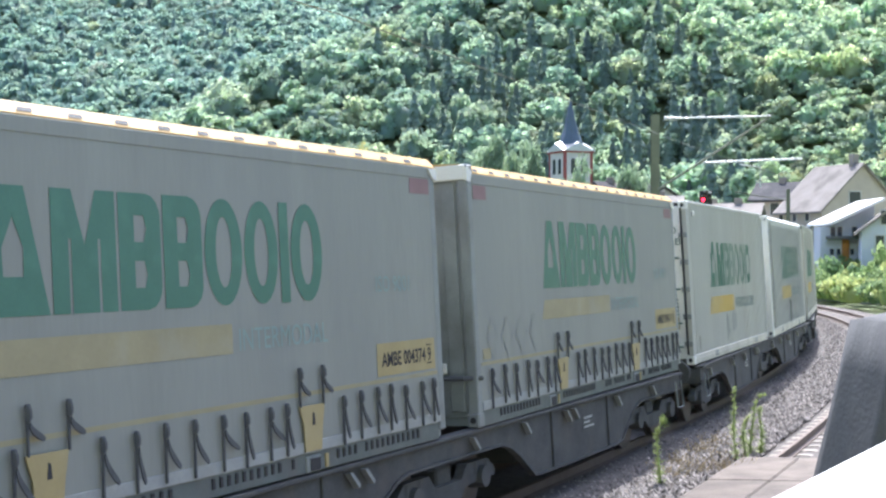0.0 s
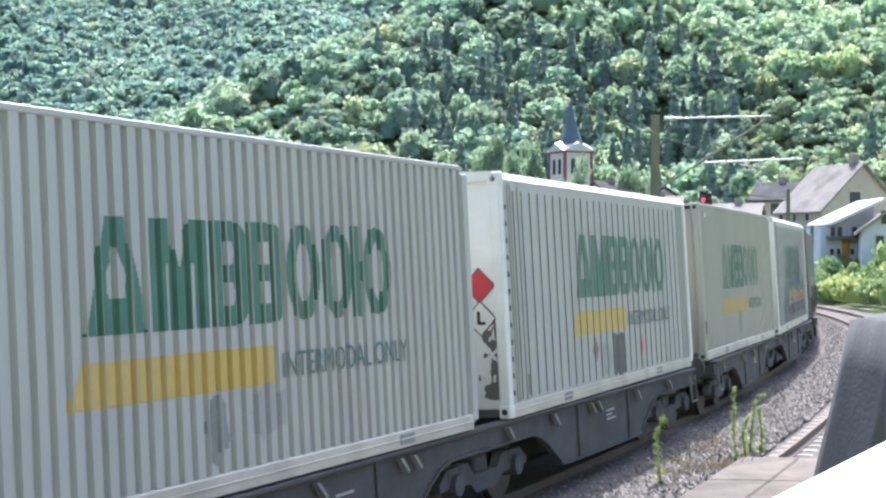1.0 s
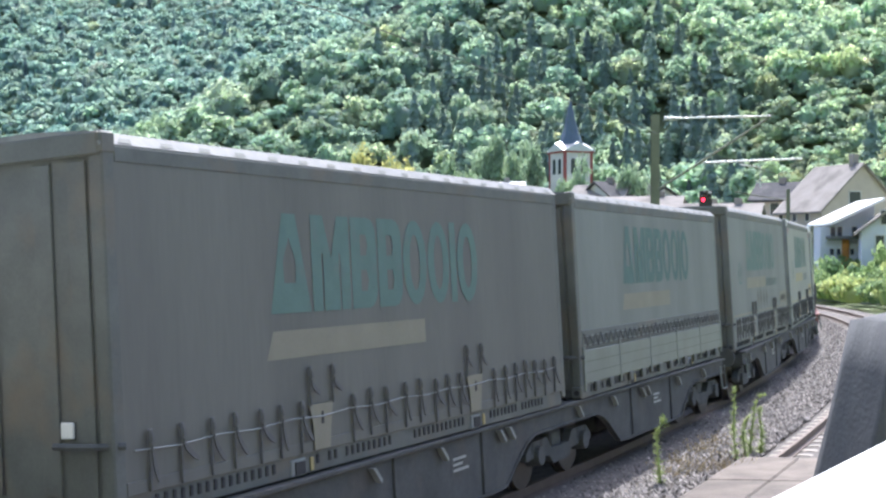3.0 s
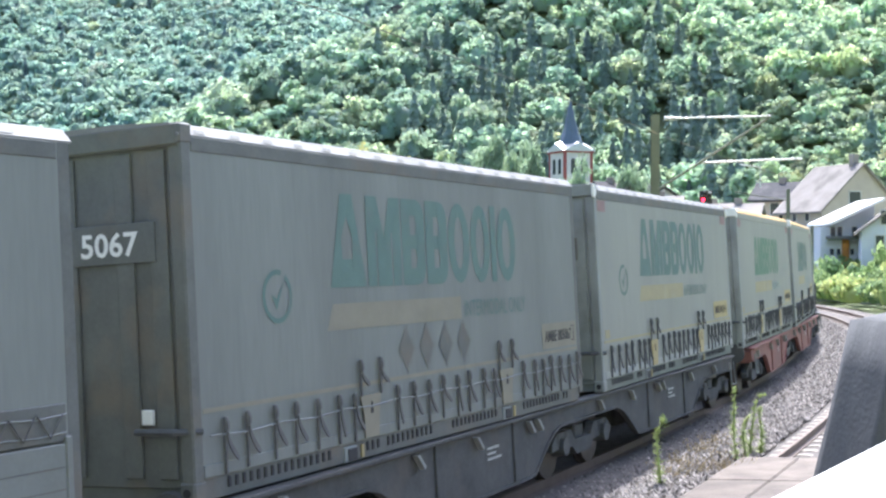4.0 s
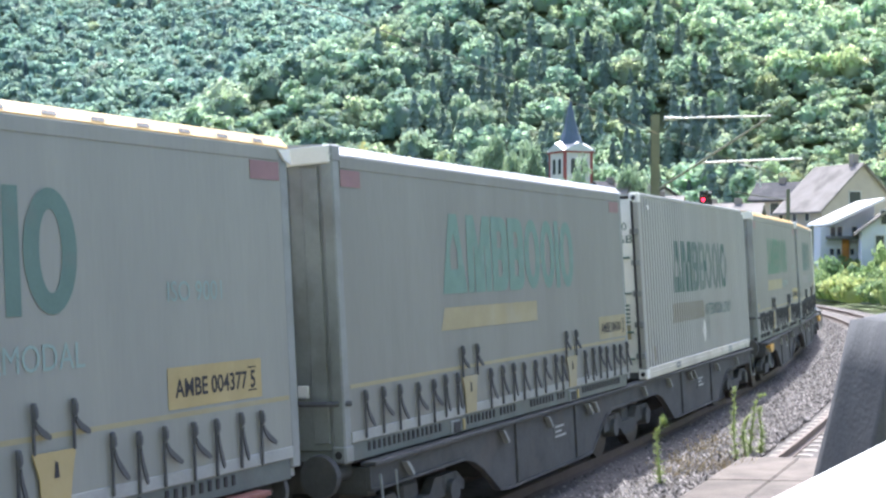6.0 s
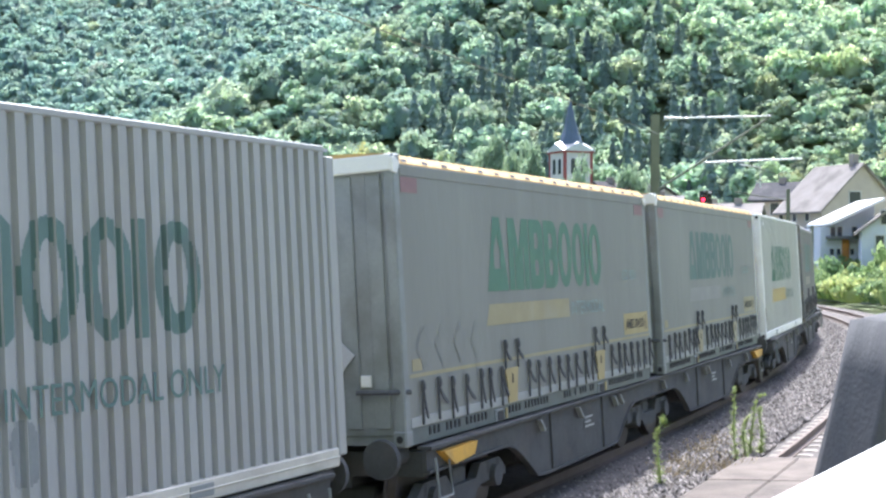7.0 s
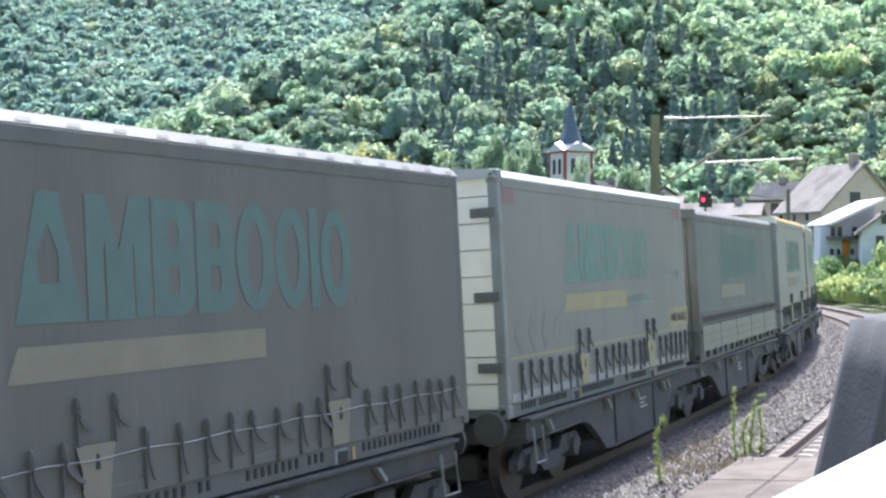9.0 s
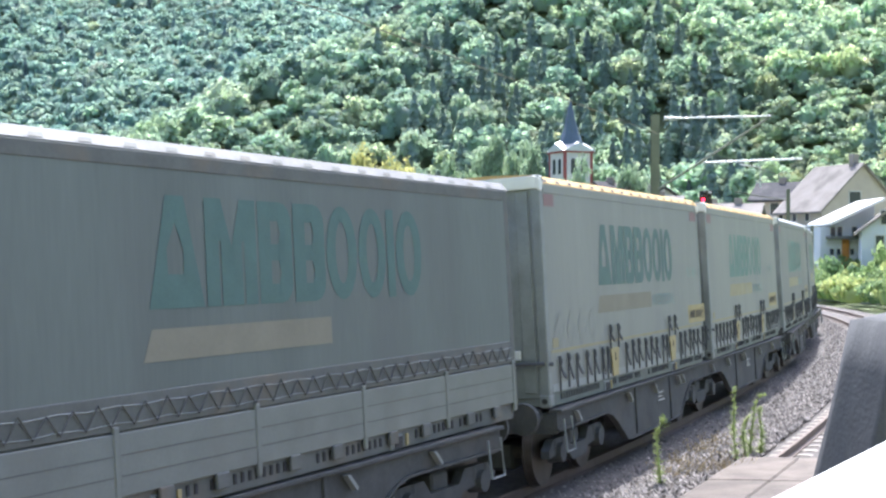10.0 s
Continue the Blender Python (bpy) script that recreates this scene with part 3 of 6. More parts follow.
def crossing():
    t = thing("crossing_deck", "pale reddish concrete crossing panels laid over the empty track", "level crossing", kind="structure")
    rng = random.Random(31)
    for u in np.arange(-14, 6.6, 2.4):
        for a0, a1 in ((-1.30 + rng.uniform(-0.06, 0.06), -0.34), (-0.33, 0.68), (0.69, 2.4)):
            s = Shape().box(-1.194, 1.194, -a1, -a0, -0.17, 0.028 + rng.uniform(-0.004, 0.004), 0.02)
            part("panel", s, DECK, t).matrix_world = track_pose(float(u), NEAR)


crossing()


# ---- the place by the camera ----
def near_walls():
    d = Vector((0.52, 0.855, 0)).normalized()
    r = Vector((d.y, -d.x, 0))
    z = EYE[2] - 0.30
    p = Vector((0.388 - 0.02, 1.655 - 0.03, z))
    s = Shape()
    prof = [(0, -1.6), (0, -0.02), (0.02, 0), (0.9, 0.0), (0.92, -0.02), (0.92, -1.6)]
    vs = [p + d * k + r * a + Vector((0, 0, h)) for k in (-3.0, 1.1) for a, h in prof]
    n = len(prof)
    s.add(vs, [tuple(range(n)), tuple(range(2 * n - 1, n - 1, -1))] + [(i, (i + 1) % n, n + (i + 1) % n, n + i) for i in range(n)])
    solid("ledge", s, LEDGE, "sunlit whitewashed wall ledge in the foreground", "wall", kind="structure")
    # rough concrete wall with a battered end and a worn, rounded top
    bm = bmesh.new()
    bmesh.ops.create_cube(bm, size=1.0)
    bmesh.ops.subdivide_edges(bm, edges=bm.edges[:], cuts=9, use_grid_fill=True)
    for v in bm.verts:
        x, y, h = v.co
        top = h > 0.49
        lean = 0.34 * (0.5 - h) * (0.5 - x)
        if top:
            h -= 0.012 * (1 if abs(x) > 0.45 or abs(y) > 0.45 else 0)
        n3 = noise.noise_vector(Vector((x * 9, y * 4, h * 9))) * 0.012
        v.co = Vector((x * 1.5 + 0.75 - lean * 1.55, y * 0.4 + 0.2, (h - 0.5) * 2.2)) + n3
    me = bpy.data.meshes.new("pier")
    bm.to_mesh(me)
    bm.free()
    me.materials.append(CONCRETE_DARK)
    me.polygons.foreach_set("use_smooth", [True] * len(me.polygons))
    w = tagged(new("pier", me), "dark weathered concrete wall with a rough sunlit top edge", "wall", kind="structure")
    w.matrix_world = Matrix.Translation((1.80, 5.2, EYE[2] - 0.232)) @ Euler((0, 0, radians(12))).to_matrix().to_4x4()


near_walls()


def terrace():
    """The raised pavement behind the wall, where one stands."""
    s = Shape()
    a, b = on_track(-60, 9.2), on_track(14, 10.4)
    d = (b - a).normalized()
    r = Vector((d.y, -d.x, 0))
    vs = [p + r * k + Vector((0, 0, z)) for z in (-0.6, 1.55) for p, k in ((a, 0), (b, 0), (b, 14), (a, 14))]
    s.add(vs, [(0, 1, 2, 3), (4, 7, 6, 5), (0, 4, 5, 1), (1, 5, 6, 2), (2, 6, 7, 3), (3, 7, 4, 0)])
    solid("terrace", s, CONCRETE_DARK, "raised concrete terrace beside the railway", "pavement", kind="structure")


terrace()


def weed(x, y, h, seed, bend, label):
    rng = random.Random(seed)
    t = thing("weed", label, "plant", "weeds beside the track", at=Matrix.Translation((x, y, -0.26)))
    pts = []
    for k in range(9):
        f = k / 8
        pts.append((bend * max(0, f - 0.72) ** 1.3 * 3.6 + 0.03 * math.sin(f * 5 + seed), 0.02 * math.sin(f * 7), h * (f - (max(0, f - 0.9) * 1.1 if abs(bend) > 0.2 else 0))))
    part("stem", Shape().tube(pts, [0.020 - 0.011 * k / 8 for k in range(9)], 6), STALK, t)
    s = Shape()
    for i in range(170):
        f = rng.uniform(0.06, 1.0)
        k = min(7, int(f * 8))
        c = Vector(pts[k]).lerp(Vector(pts[k + 1]), f * 8 - k)
        a = rng.random() * math.tau
        ln = rng.uniform(0.07, 0.14) * (1.15 - 0.5 * f)
        dr = Vector((math.cos(a), math.sin(a), rng.uniform(0.2, 1.3))).normalized()
        sd = dr.cross(Vector((0, 0, 1))).normalized() * 0.012
        up = Vector((0, 0, 0.006))
        s.add([c - sd, c + dr * ln * 0.5 + sd, c + dr * ln - up, c + dr * ln * 0.5 - sd + up, c + sd], [(0, 1, 2, 3), (0, 4, 1)])
    part("leaves", s, STALK, t)
    if seed % 2:
        g = Shape()
        top = Vector(pts[-1])
        for i in range(40):
            c = top + Vector((rng.gauss(0, 0.03), rng.gauss(0, 0.03), rng.gauss(-0.03, 0.04)))
            g.tube([c, c + Vector((rng.gauss(0, 0.015), rng.gauss(0, 0.015), 0.03))], [0.006, 0.002], 4)
        part("flower_head", g, STALK, t, "pale green budding flower head")


def plant_at(px, py, z=-0.22):
    d = (EYE[2] - z) * 2347 / (py - 457)
    return (px - 784) / 2347 * d, d


for px, py, h, sd, bd, lb in ((1165, 872, 1.12, 1, 0.12, "tall green leafy weed growing from the ballast"), (1301, 822, 1.33, 2, -0.05, "tall green leafy weed growing from the ballast"),
                              (1331, 808, 1.22, 4, 0.30, "tall green weed with a drooping tip"), (1345, 806, 0.85, 6, 0.05, "short green weed stalk beside taller ones"),
                              (1318, 815, 0.8, 8, 0.1, "short green weed stalk beside taller ones")):
    x, y = plant_at(px, py)
    weed(x, y, h, sd, bd, lb)


def dry_tuft(px, py, seed):
    rng = random.Random(seed)
    x, y = plant_at(px, py)
    s = Shape()
    for i in range(70):
        a, ln = rng.random() * math.tau, rng.uniform(0.1, 0.34)
        b = Vector((rng.gauss(0, 0.12), rng.gauss(0, 0.12), 0))
        e = b + Vector((math.cos(a) * ln * 0.6, math.sin(a) * ln * 0.6, ln))
        s.tube([b, (b + e) / 2 + Vector((0, 0, 0.04)), e], [0.005, 0.004, 0.002], 3)
        if i % 2:
            s.tube([e, e + Vector((0.02, 0, 0.03))], [0.016, 0.006], 4)
    ob = solid("dry_weed", s, WEED_DRY, "low dry brown weed tuft on the ballast edge", "plant", kind="stuff")
    ob.location = (x, y, -0.24)


for i, (px, py) in enumerate(((1205, 835), (1240, 815), (1225, 845), (1285, 838), (1180, 855), (1262, 800))):
    dry_tuft(px, py, i)


# ---- overhead line and signal ----
def mast():
    t = thing("catenary_mast", "green-grey steel catenary mast with a tubular cantilever over the track", "catenary mast")
    x, y = 8.0, 50.0
    s = Shape()
    s.box(x - 0.15, x + 0.15, y - 0.15, y - 0.13, -0.5, 8.6).box(x - 0.15, x + 0.15, y + 0.13, y + 0.15, -0.5, 8.6).box(x - 0.01, x + 0.01, y - 0.13, y + 0.13, -0.5, 8.6)
    part("post", s, MAST, t)
    def P(px, py, d=49.0):
        return ((px - 784) / 2347 * d, d, EYE[2] - (py - 457) / 2347 * d)
    part("top_tube", Shape().tube([P(1178, 210), P(1365, 205)], 0.035), TUBE, t)
    ins = Shape()
    for k in range(6):
        ins.tube([P(1176 + k * 4, 210), P(1178 + k * 4, 210)], 0.075, 10)
    part("insulator", ins, TUBE, t, "pale ribbed insulator")
    part("strut", Shape().tube([P(1166, 335), P(1362, 208)], 0.045), MAST, t)
    part("steady_tube", Shape().tube([P(1240, 288), P(1420, 281)], 0.035), TUBE, t)
    part("steady_arm", Shape().tube([P(1412, 283), P(1402, 300), P(1340, 322)], 0.018), MAST, t)
    # a farther mast beyond the signal
    f = thing("catenary_mast", "distant slim steel catenary mast beside the bend", "catenary mast")
    def Q(px, py, d=96.0):
        return ((px - 784) / 2347 * d, d, EYE[2] - (py - 457) / 2347 * d)
    part("post", Shape().box(Q(1395, 400)[0] - 0.12, Q(1395, 400)[0] + 0.12, 95.9, 96.1, -0.5, Q(1395, 335)[2]), MAST, f)
    part("top_tube", Shape().tube([Q(1310, 292), Q(1346, 296), Q(1346, 332)], 0.05), TUBE, f)
    part("strut", Shape().tube([Q(1395, 355), Q(1300, 340)], 0.04), MAST, f)
    g = thing("catenary_mast", "distant slim steel catenary mast beside the bend", "catenary mast")
    part("post", Shape().box(Q(1437, 400)[0] - 0.1, Q(1437, 400)[0] + 0.1, 95.9, 96.1, -0.5, Q(1437, 400)[2]), MAST, g)
    # wires
    for name, pts in (("contact_wire", [P(1402, 318), P(1240, 265, 40), P(960, 160, 27), P(600, 25, 18), (-14, -6, 6.4)]),
                      ("messenger_wire", [P(1470, 190, 90), P(1290, 70, 58), P(1215, 20, 45), P(900, -190, 25), (-12, -6, 9.5)])):
        tagged(new(name, Shape().tube(pts, 0.009, 5).mesh(name, WIRE)), "thin dark overhead line wire above the track", "wire", "overhead wires")


mast()


def signal():
    x, y = (1249 - 784) / 2347 * 75, 75.0
    zc = EYE[2] + (457 - 352) / 2347 * 75
    t = thing("railway_signal", "black light signal with one red lamp lit on a grey post", "signal", at=Matrix.Translation((x, y, 0)))
    part("post", Shape().box(-0.07, 0.07, 0.02, 0.16, -0.5, zc - 0.3), MAST, t)
    part("screen", Shape().box(-0.36, 0.36, -0.06, 0.02, zc - 0.48, zc + 0.46, 0.05), BLACK, t)
    part("lamp", Shape().tube([(-0.16, -0.14, zc - 0.06), (-0.16, -0.06, zc - 0.06)], 0.095, 14), SIGNAL_RED, t, "glowing red lamp")
    for dx, dz in ((-0.16, 0.1), (0.16, -0.06), (0.0, 0.36), (0.16, 0.2)):
        s = Shape()
        n = 8
        arc_ = [(dx + math.cos(k / n * math.pi) * 0.12, dz + zc + math.sin(k / n * math.pi) * 0.12) for k in range(n + 1)]
        inner = [(dx + (p - dx) * 0.9, dz + zc + (q - dz - zc) * 0.9) for p, q in arc_]
        s.prism(arc_ + inner[::-1], 1, -0.30, -0.06)
        part("hood", s, FRAME_GREY, t)
    part("lamp_plate", Shape().box(0.1, 0.3, -0.1, -0.06, zc + 0.28, zc + 0.4, 0.02), WHITE, t)


signal()


# ---- village ----
def house(label, x, y, turn, w, l, eave, ridge, wall, roof, windows=(), base=-0.5, chimney=None):
    """A gabled house: local x across the gable, y along the ridge, gable at y = 0 towards the viewer."""
    t = thing("house", label, "house", "village houses", at=Matrix.Translation((x, y, 0)) @ Euler((0, 0, radians(turn))).to_matrix().to_4x4())
    h = w / 2
    part("wall", Shape().prism([(-h, base), (h, base), (h, eave), (0, ridge - 0.15), (-h, eave)], 1, 0, l), wall, t)
    k = (ridge - eave) / h
    for sg in (-1, 1):
        s = Shape().prism([(0, ridge + 0.02), (sg * (h + 0.45), eave - 0.45 * k + 0.02), (sg * (h + 0.45), eave - 0.45 * k - 0.2), (0, ridge - 0.22)], 1, -0.4, l + 0.4)
        part("roof", s, roof, t)
    for side, a, z, ww, hh in windows:
        if side == "g":
            f = Shape().box(a - ww / 2 - 0.1, a + ww / 2 + 0.1, -0.06, 0.02, z - hh / 2 - 0.1, z + hh / 2 + 0.1)
            p = Shape().box(a - ww / 2, a + ww / 2, -0.075, -0.02, z - hh / 2, z + hh / 2)
        else:
            f = Shape().box(-h - 0.06, -h + 0.02, a - ww / 2 - 0.1, a + ww / 2 + 0.1, z - hh / 2 - 0.1, z + hh / 2 + 0.1)
            p = Shape().box(-h - 0.075, -h - 0.02, a - ww / 2, a + ww / 2, z - hh / 2, z + hh / 2)
        win = part("window", f, PLASTER, t)
        part("pane", p, GLASS_DARK, win)
    if chimney:
        cy, ch = chimney
        part("chimney", Shape().box(-0.35, 0.35, cy - 0.35, cy + 0.35, ridge - 0.8, ridge + ch, 0.03), SLATE_BROWN, t)
    return t


def at_px(px, d):
    return (px - 784) / 2347 * d


def z_px(py, d):
    return EYE[2] + (457 - py) / 2347 * d


def village():
    h = house("ochre gabled house with a large weathered grey roof", at_px(1526, 130), 130, 22, 9.6, 7.0, z_px(368, 130), z_px(288, 130), PLASTER_BEIGE, SLATE_BROWN,
              [("g", -0.9, z_px(358, 130), 1.3, 2.0), ("s", 2.2, z_px(384, 131), 0.5, 0.8), ("s", 4.2, z_px(384, 131), 0.5, 0.8), ("s", 6.4, z_px(384, 131), 0.5, 0.8), 
               ("s", 2.2, z_px(430, 131), 0.9, 3.0), ("s", 6.4, z_px(430, 131), 0.9, 2.0)], chimney=(1.2, 0.9))
    # low blue-grey house with a white lean-to roof
    d = 112.0
    t = thing("house", "blue-grey house with a white lean-to roof and orange door", "house", "village houses")
    X0, X1 = at_px(1452, d), at_px(1524, d)
    part("wall", Shape().box(X0, X1, d, d + 7, -0.5, z_px(402, d)), PLASTER_BLUE, t)
    part("roof", Shape().prism([(at_px(1463, d), z_px(399, d)), (at_px(1556, d), z_px(356, d)), (at_px(1556, d), z_px(351, d)), (at_px(1463, d), z_px(394, d))], 1, d - 1.6, d + 6), WHITE, t, "white sheet metal roof")
    part("gable", Shape().prism([(at_px(1470, d), z_px(402, d)), (at_px(1550, d), z_px(402, d)), (at_px(1550, d), z_px(362, d))], 1, d + 0.3, d + 5), PLASTER_BLUE, t)
    part("door", Shape().box(at_px(1490, d), at_px(1503, d), d - 0.08, d, -0.4, z_px(424, d), 0.02), DOOR_ORANGE, t, "orange panel")
    part("balcony", Shape().box(at_px(1462, d), at_px(1522, d), d - 1.4, d, z_px(424, d), z_px(418, d), 0.03), FRAME_DARK, t)
    for px in (1474, 1486, 1512):
        w = part("window", Shape().box(at_px(px - 5, d), at_px(px + 5, d), d - 0.05, d, z_px(419, d), z_px(401, d)), PLASTER, t)
        part("pane", Shape().box(at_px(px - 4, d), at_px(px + 4, d), d - 0.07, d - 0.045, z_px(418, d), z_px(402, d)), GLASS_DARK, w)
    for px in (1472, 1484, 1508):
        w = part("window", Shape().box(at_px(px - 4, d), at_px(px + 4, d), d - 0.05, d, z_px(452, d), z_px(440, d)), PLASTER, t)
        part("pane", Shape().box(at_px(px - 3, d), at_px(px + 3, d), d - 0.07, d - 0.045, z_px(451, d), z_px(441, d)), GLASS_DARK, w)
    house("pale grey house with a dark slate roof", at_px(1590, 106), 106, -14, 5.6, 9, z_px(404, 106), z_px(358, 106), PLASTER_BLUE, SLATE_BROWN,
          [("g", -1.4, z_px(432, 106), 0.6, 1.3), ("g", 0.3, z_px(432, 106), 0.6, 1.3), ("g", -1.0, z_px(385, 106), 0.6, 1.1)])
    for lab, px, d, turn, w, l, ey, ry, wl, rf in (
            ("small white gabled house with a steep dark roof", 1055, 150, -60, 5.5, 7, 346, 321, PLASTER, SLATE),
            ("small house with a grey slate roof and chimney", 1112, 150, 65, 5.0, 6, 350, 326, PLASTER_BEIGE, SLATE_BROWN),
            ("long low building with a pale flat roof", 925, 170, 88, 3.0, 9, 329, 322, PLASTER, ROOF_PALE),
            ("house with a brown-grey tiled roof", 1205, 140, 75, 7.0, 9, 371, 347, PLASTER, SLATE_BROWN),
            ("house with a weathered grey roof", 1300, 132, 80, 6.0, 8, 385, 360, PLASTER_BEIGE, SLATE_BROWN),
            ("low shed with a pale metal roof", 1345, 125, 70, 4.0, 5, 378, 360, PLASTER, SLATE_BROWN),
            ("house with a dark slate roof below the slope", 1418, 145, 62, 7.0, 4.5, 352, 322, PLASTER_BEIGE, SLATE),
            ("house with a dark slate roof below the slope", 1175, 165, 30, 6.0, 8, 352, 330, PLASTER, SLATE)):
        house(lab, at_px(px, d), d, turn, w, l, z_px(ey, d), z_px(ry, d), wl, rf, [("g", 0.0, z_px(ey, d) - 0.4, 0.9, 1.2), ("s", 2, z_px(ey, d) - 1.2, 0.9, 1.2), ("s", 4, z_px(ey, d) - 1.2, 0.9, 1.2)], chimney=(2.0, 0.5))


village()


def church():
    d = 200.0
    x = at_px(1010, d)
    t = thing("church", "white church tower with red corners and a blue slate spire", "church", at=Matrix.Translation((x, d, 0)) @ Euler((0, 0, radians(24))).to_matrix().to_4x4())
    hw, top = 2.35, z_px(272, d)
    part("wall", Shape().box(-hw, hw, -hw, hw, -0.5, top), PLASTER, t)
    for sx in (-1, 1):
        for sy in (-1, 1):
            part("corner_stone", Shape().box(sx * (hw - 0.13) - 0.2, sx * (hw - 0.13) + 0.2, sy * (hw - 0.13) - 0.2, sy * (hw - 0.13) + 0.2, -0.4, top - 0.02), TRIM_RED, t)
    part("cornice", Shape().box(-hw - 0.3, hw + 0.3, -hw - 0.3, hw + 0.3, top - 0.02, top + 0.25, 0.05), TRIM_RED, t)
    # four gablets and the broach spire
    g = Shape()
    for k in range(4):
        c, s = math.cos(k * math.pi / 2), math.sin(k * math.pi / 2)
        pts = [(-hw - 0.4, -hw - 0.35, top + 0.2), (hw + 0.4, -hw - 0.35, top + 0.2), (0, -hw - 0.35, top + 1.5), (0, 0, top + 2.2)]
        g.add([(p[0] * c - p[1] * s, p[0] * s + p[1] * c, p[2]) for p in pts], [(0, 1, 2), (1, 3, 2), (0, 2, 3)])
    part("gablet_roof", g, TUBE, t, "pale grey metal gablets")
    z0, z1 = top + 0.6, z_px(172, d)
    n = 8
    ring = [(math.cos((k + 0.5) / n * math.tau) * 2.25, math.sin((k + 0.5) / n * math.tau) * 2.25, z0) for k in range(n)]
    mid = [(p[0] * 0.54, p[1] * 0.54, z0 + (z1 - z0) * 0.33) for p in ring]
    sp = Shape().add(ring + mid + [(0, 0, z1)], [(k, (k + 1) % n, n + (k + 1) % n, n + k) for k in range(n)] + [(n + k, n + (k + 1) % n, 2 * n) for k in range(n)])
    part("spire", sp, SPIRE, t, "blue-grey slate spire")
    part("finial", Shape().tube([(0, 0, z1 - 0.2), (0, 0, z1 + 0.9)], 0.05, 6), SPIRE, t)
    for k in range(4):
        for a in (-0.85, 0.85):
            m = Euler((0, 0, k * math.pi / 2)).to_matrix().to_4x4()
            arch = [(a - 0.42, top - 3.2), (a + 0.42, top - 3.2)] + [(a + math.cos(q / 6 * math.pi) * 0.42, top - 1.3 + math.sin(q / 6 * math.pi) * 0.42) for q in range(7)]
            w = part("window", Shape().prism(arch, 1, -hw - 0.04, -hw + 0.02), GLASS_DARK, t)
            w.matrix_local = m
    nave = Shape().prism([(-4, -0.5), (4, -0.5), (4, 5.2), (0, 8.4), (-4, 5.2)], 1, 3, 20)
    part("nave", nave, PLASTER, t)


church()


def hut():
    d = 340.0
    x, z = at_px(704, d), z_px(26, d)
    t = thing("lookout_hut", "small dark lookout hut on posts among the treetops", "hut", at=Matrix.Translation((x, d, 0)))
    part("cabin", Shape().box(-1.4, 1.4, -1.2, 1.2, z, z + 1.6, 0.05), FRAME_DARK, t)
    part("roof", Shape().prism([(-1.8, z + 1.6), (1.8, z + 1.6), (0, z + 2.5)], 1, -1.5, 1.5), SLATE, t)
    for sx in (-1.2, 1.2):
        for sy in (-1, 1):
            part("post", Shape().box(sx - 0.1, sx + 0.1, sy - 0.1, sy + 0.1, float(hill(x, d)) - 0.5, z), FRAME_DARK, t)


hut()


# ---- lettering and paint on the swap bodies ----
def mark_inside(i, x, z):
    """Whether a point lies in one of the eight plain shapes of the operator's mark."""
    odd = False
    for loop in outlines(i):
        for (xa, za), (xb, zb) in zip(loop, loop[1:] + loop[:1]):
            if (za > z) != (zb > z) and x < xa + (z - za) / (zb - za) * (xb - xa):
                odd = not odd
    return odd


MARK_W = (0.78, 0.80, 0.58, 0.58, 0.62, 0.60, 0.17, 0.62)


GLYPHS = {}


def ring(w, n=28, rx=1.0, rz=1.0):
    return [(w / 2 + math.cos(k / n * math.tau) * w / 2 * rx, 0.5 + math.sin(k / n * math.tau) * 0.5 * rz) for k in range(n)]


def outlines(i):
    if i == 0:
        return [[(0, 0), (0.27, 1), (0.52, 1), (0.78, 0)], [(0.27, 0.30), (0.26, 0.52), (0.385, 0.76), (0.50, 0.52), (0.49, 0.30)]]
    if i == 1:
        return [[(0, 0), (0, 1), (0.25, 1), (0.4, 0.55), (0.55, 1), (0.8, 1), (0.8, 0), (0.60, 0), (0.60, 0.6), (0.565, 0.6), (0.565, 0), (0.235, 0), (0.235, 0.6), (0.20, 0.6), (0.20, 0)]]
    if i in (2, 3):
        arc_ = [(0.38 + math.cos(a) * 0.2, 0.8 + math.sin(a) * 0.2) for a in (1.57, 1.1, 0.7, 0.3, 0.0)] + [(0.38 + math.cos(a) * 0.2, 0.2 + math.sin(a) * 0.2) for a in (0.0, -0.3, -0.7, -1.1, -1.57)]
        return [[(0, 0), (0, 1)] + arc_, [(0.21, 0.19), (0.34, 0.19), (0.38, 0.3), (0.34, 0.42), (0.21, 0.42)], [(0.21, 0.58), (0.34, 0.58), (0.38, 0.7), (0.34, 0.81), (0.21, 0.81)]]
    if i == 6:
        return [[(0, 0), (0, 1), (0.17, 1), (0.17, 0)]]
    w = MARK_W[i]
    return [ring(w), ring(w, rx=0.42, rz=0.66)]


def glyph(i, material):
    """One shape of the mark as a flat filled mesh, one high."""
    if (i, material.name) not in GLYPHS:
        cu = bpy.data.curves.new("mark_shape", "CURVE")
        cu.dimensions, cu.fill_mode = "2D", "BOTH"
        for loop in outlines(i):
            sp = cu.splines.new("POLY")
            sp.points.add(len(loop) - 1)
            for p, q in zip(sp.points, loop):
                p.co = (q[0], q[1], 0, 1)
            sp.use_cyclic_u = True
        ob = bpy.data.objects.new("mark_shape", cu)
        scene.collection.objects.link(ob)
        bpy.context.view_layer.update()
        me = bpy.data.meshes.new_from_object(ob)
        bpy.data.objects.remove(ob)
        me.name = "mark_shape"
        me.materials.clear()
        me.materials.append(material)
        GLYPHS[i, material.name] = me
    return GLYPHS[i, material.name]


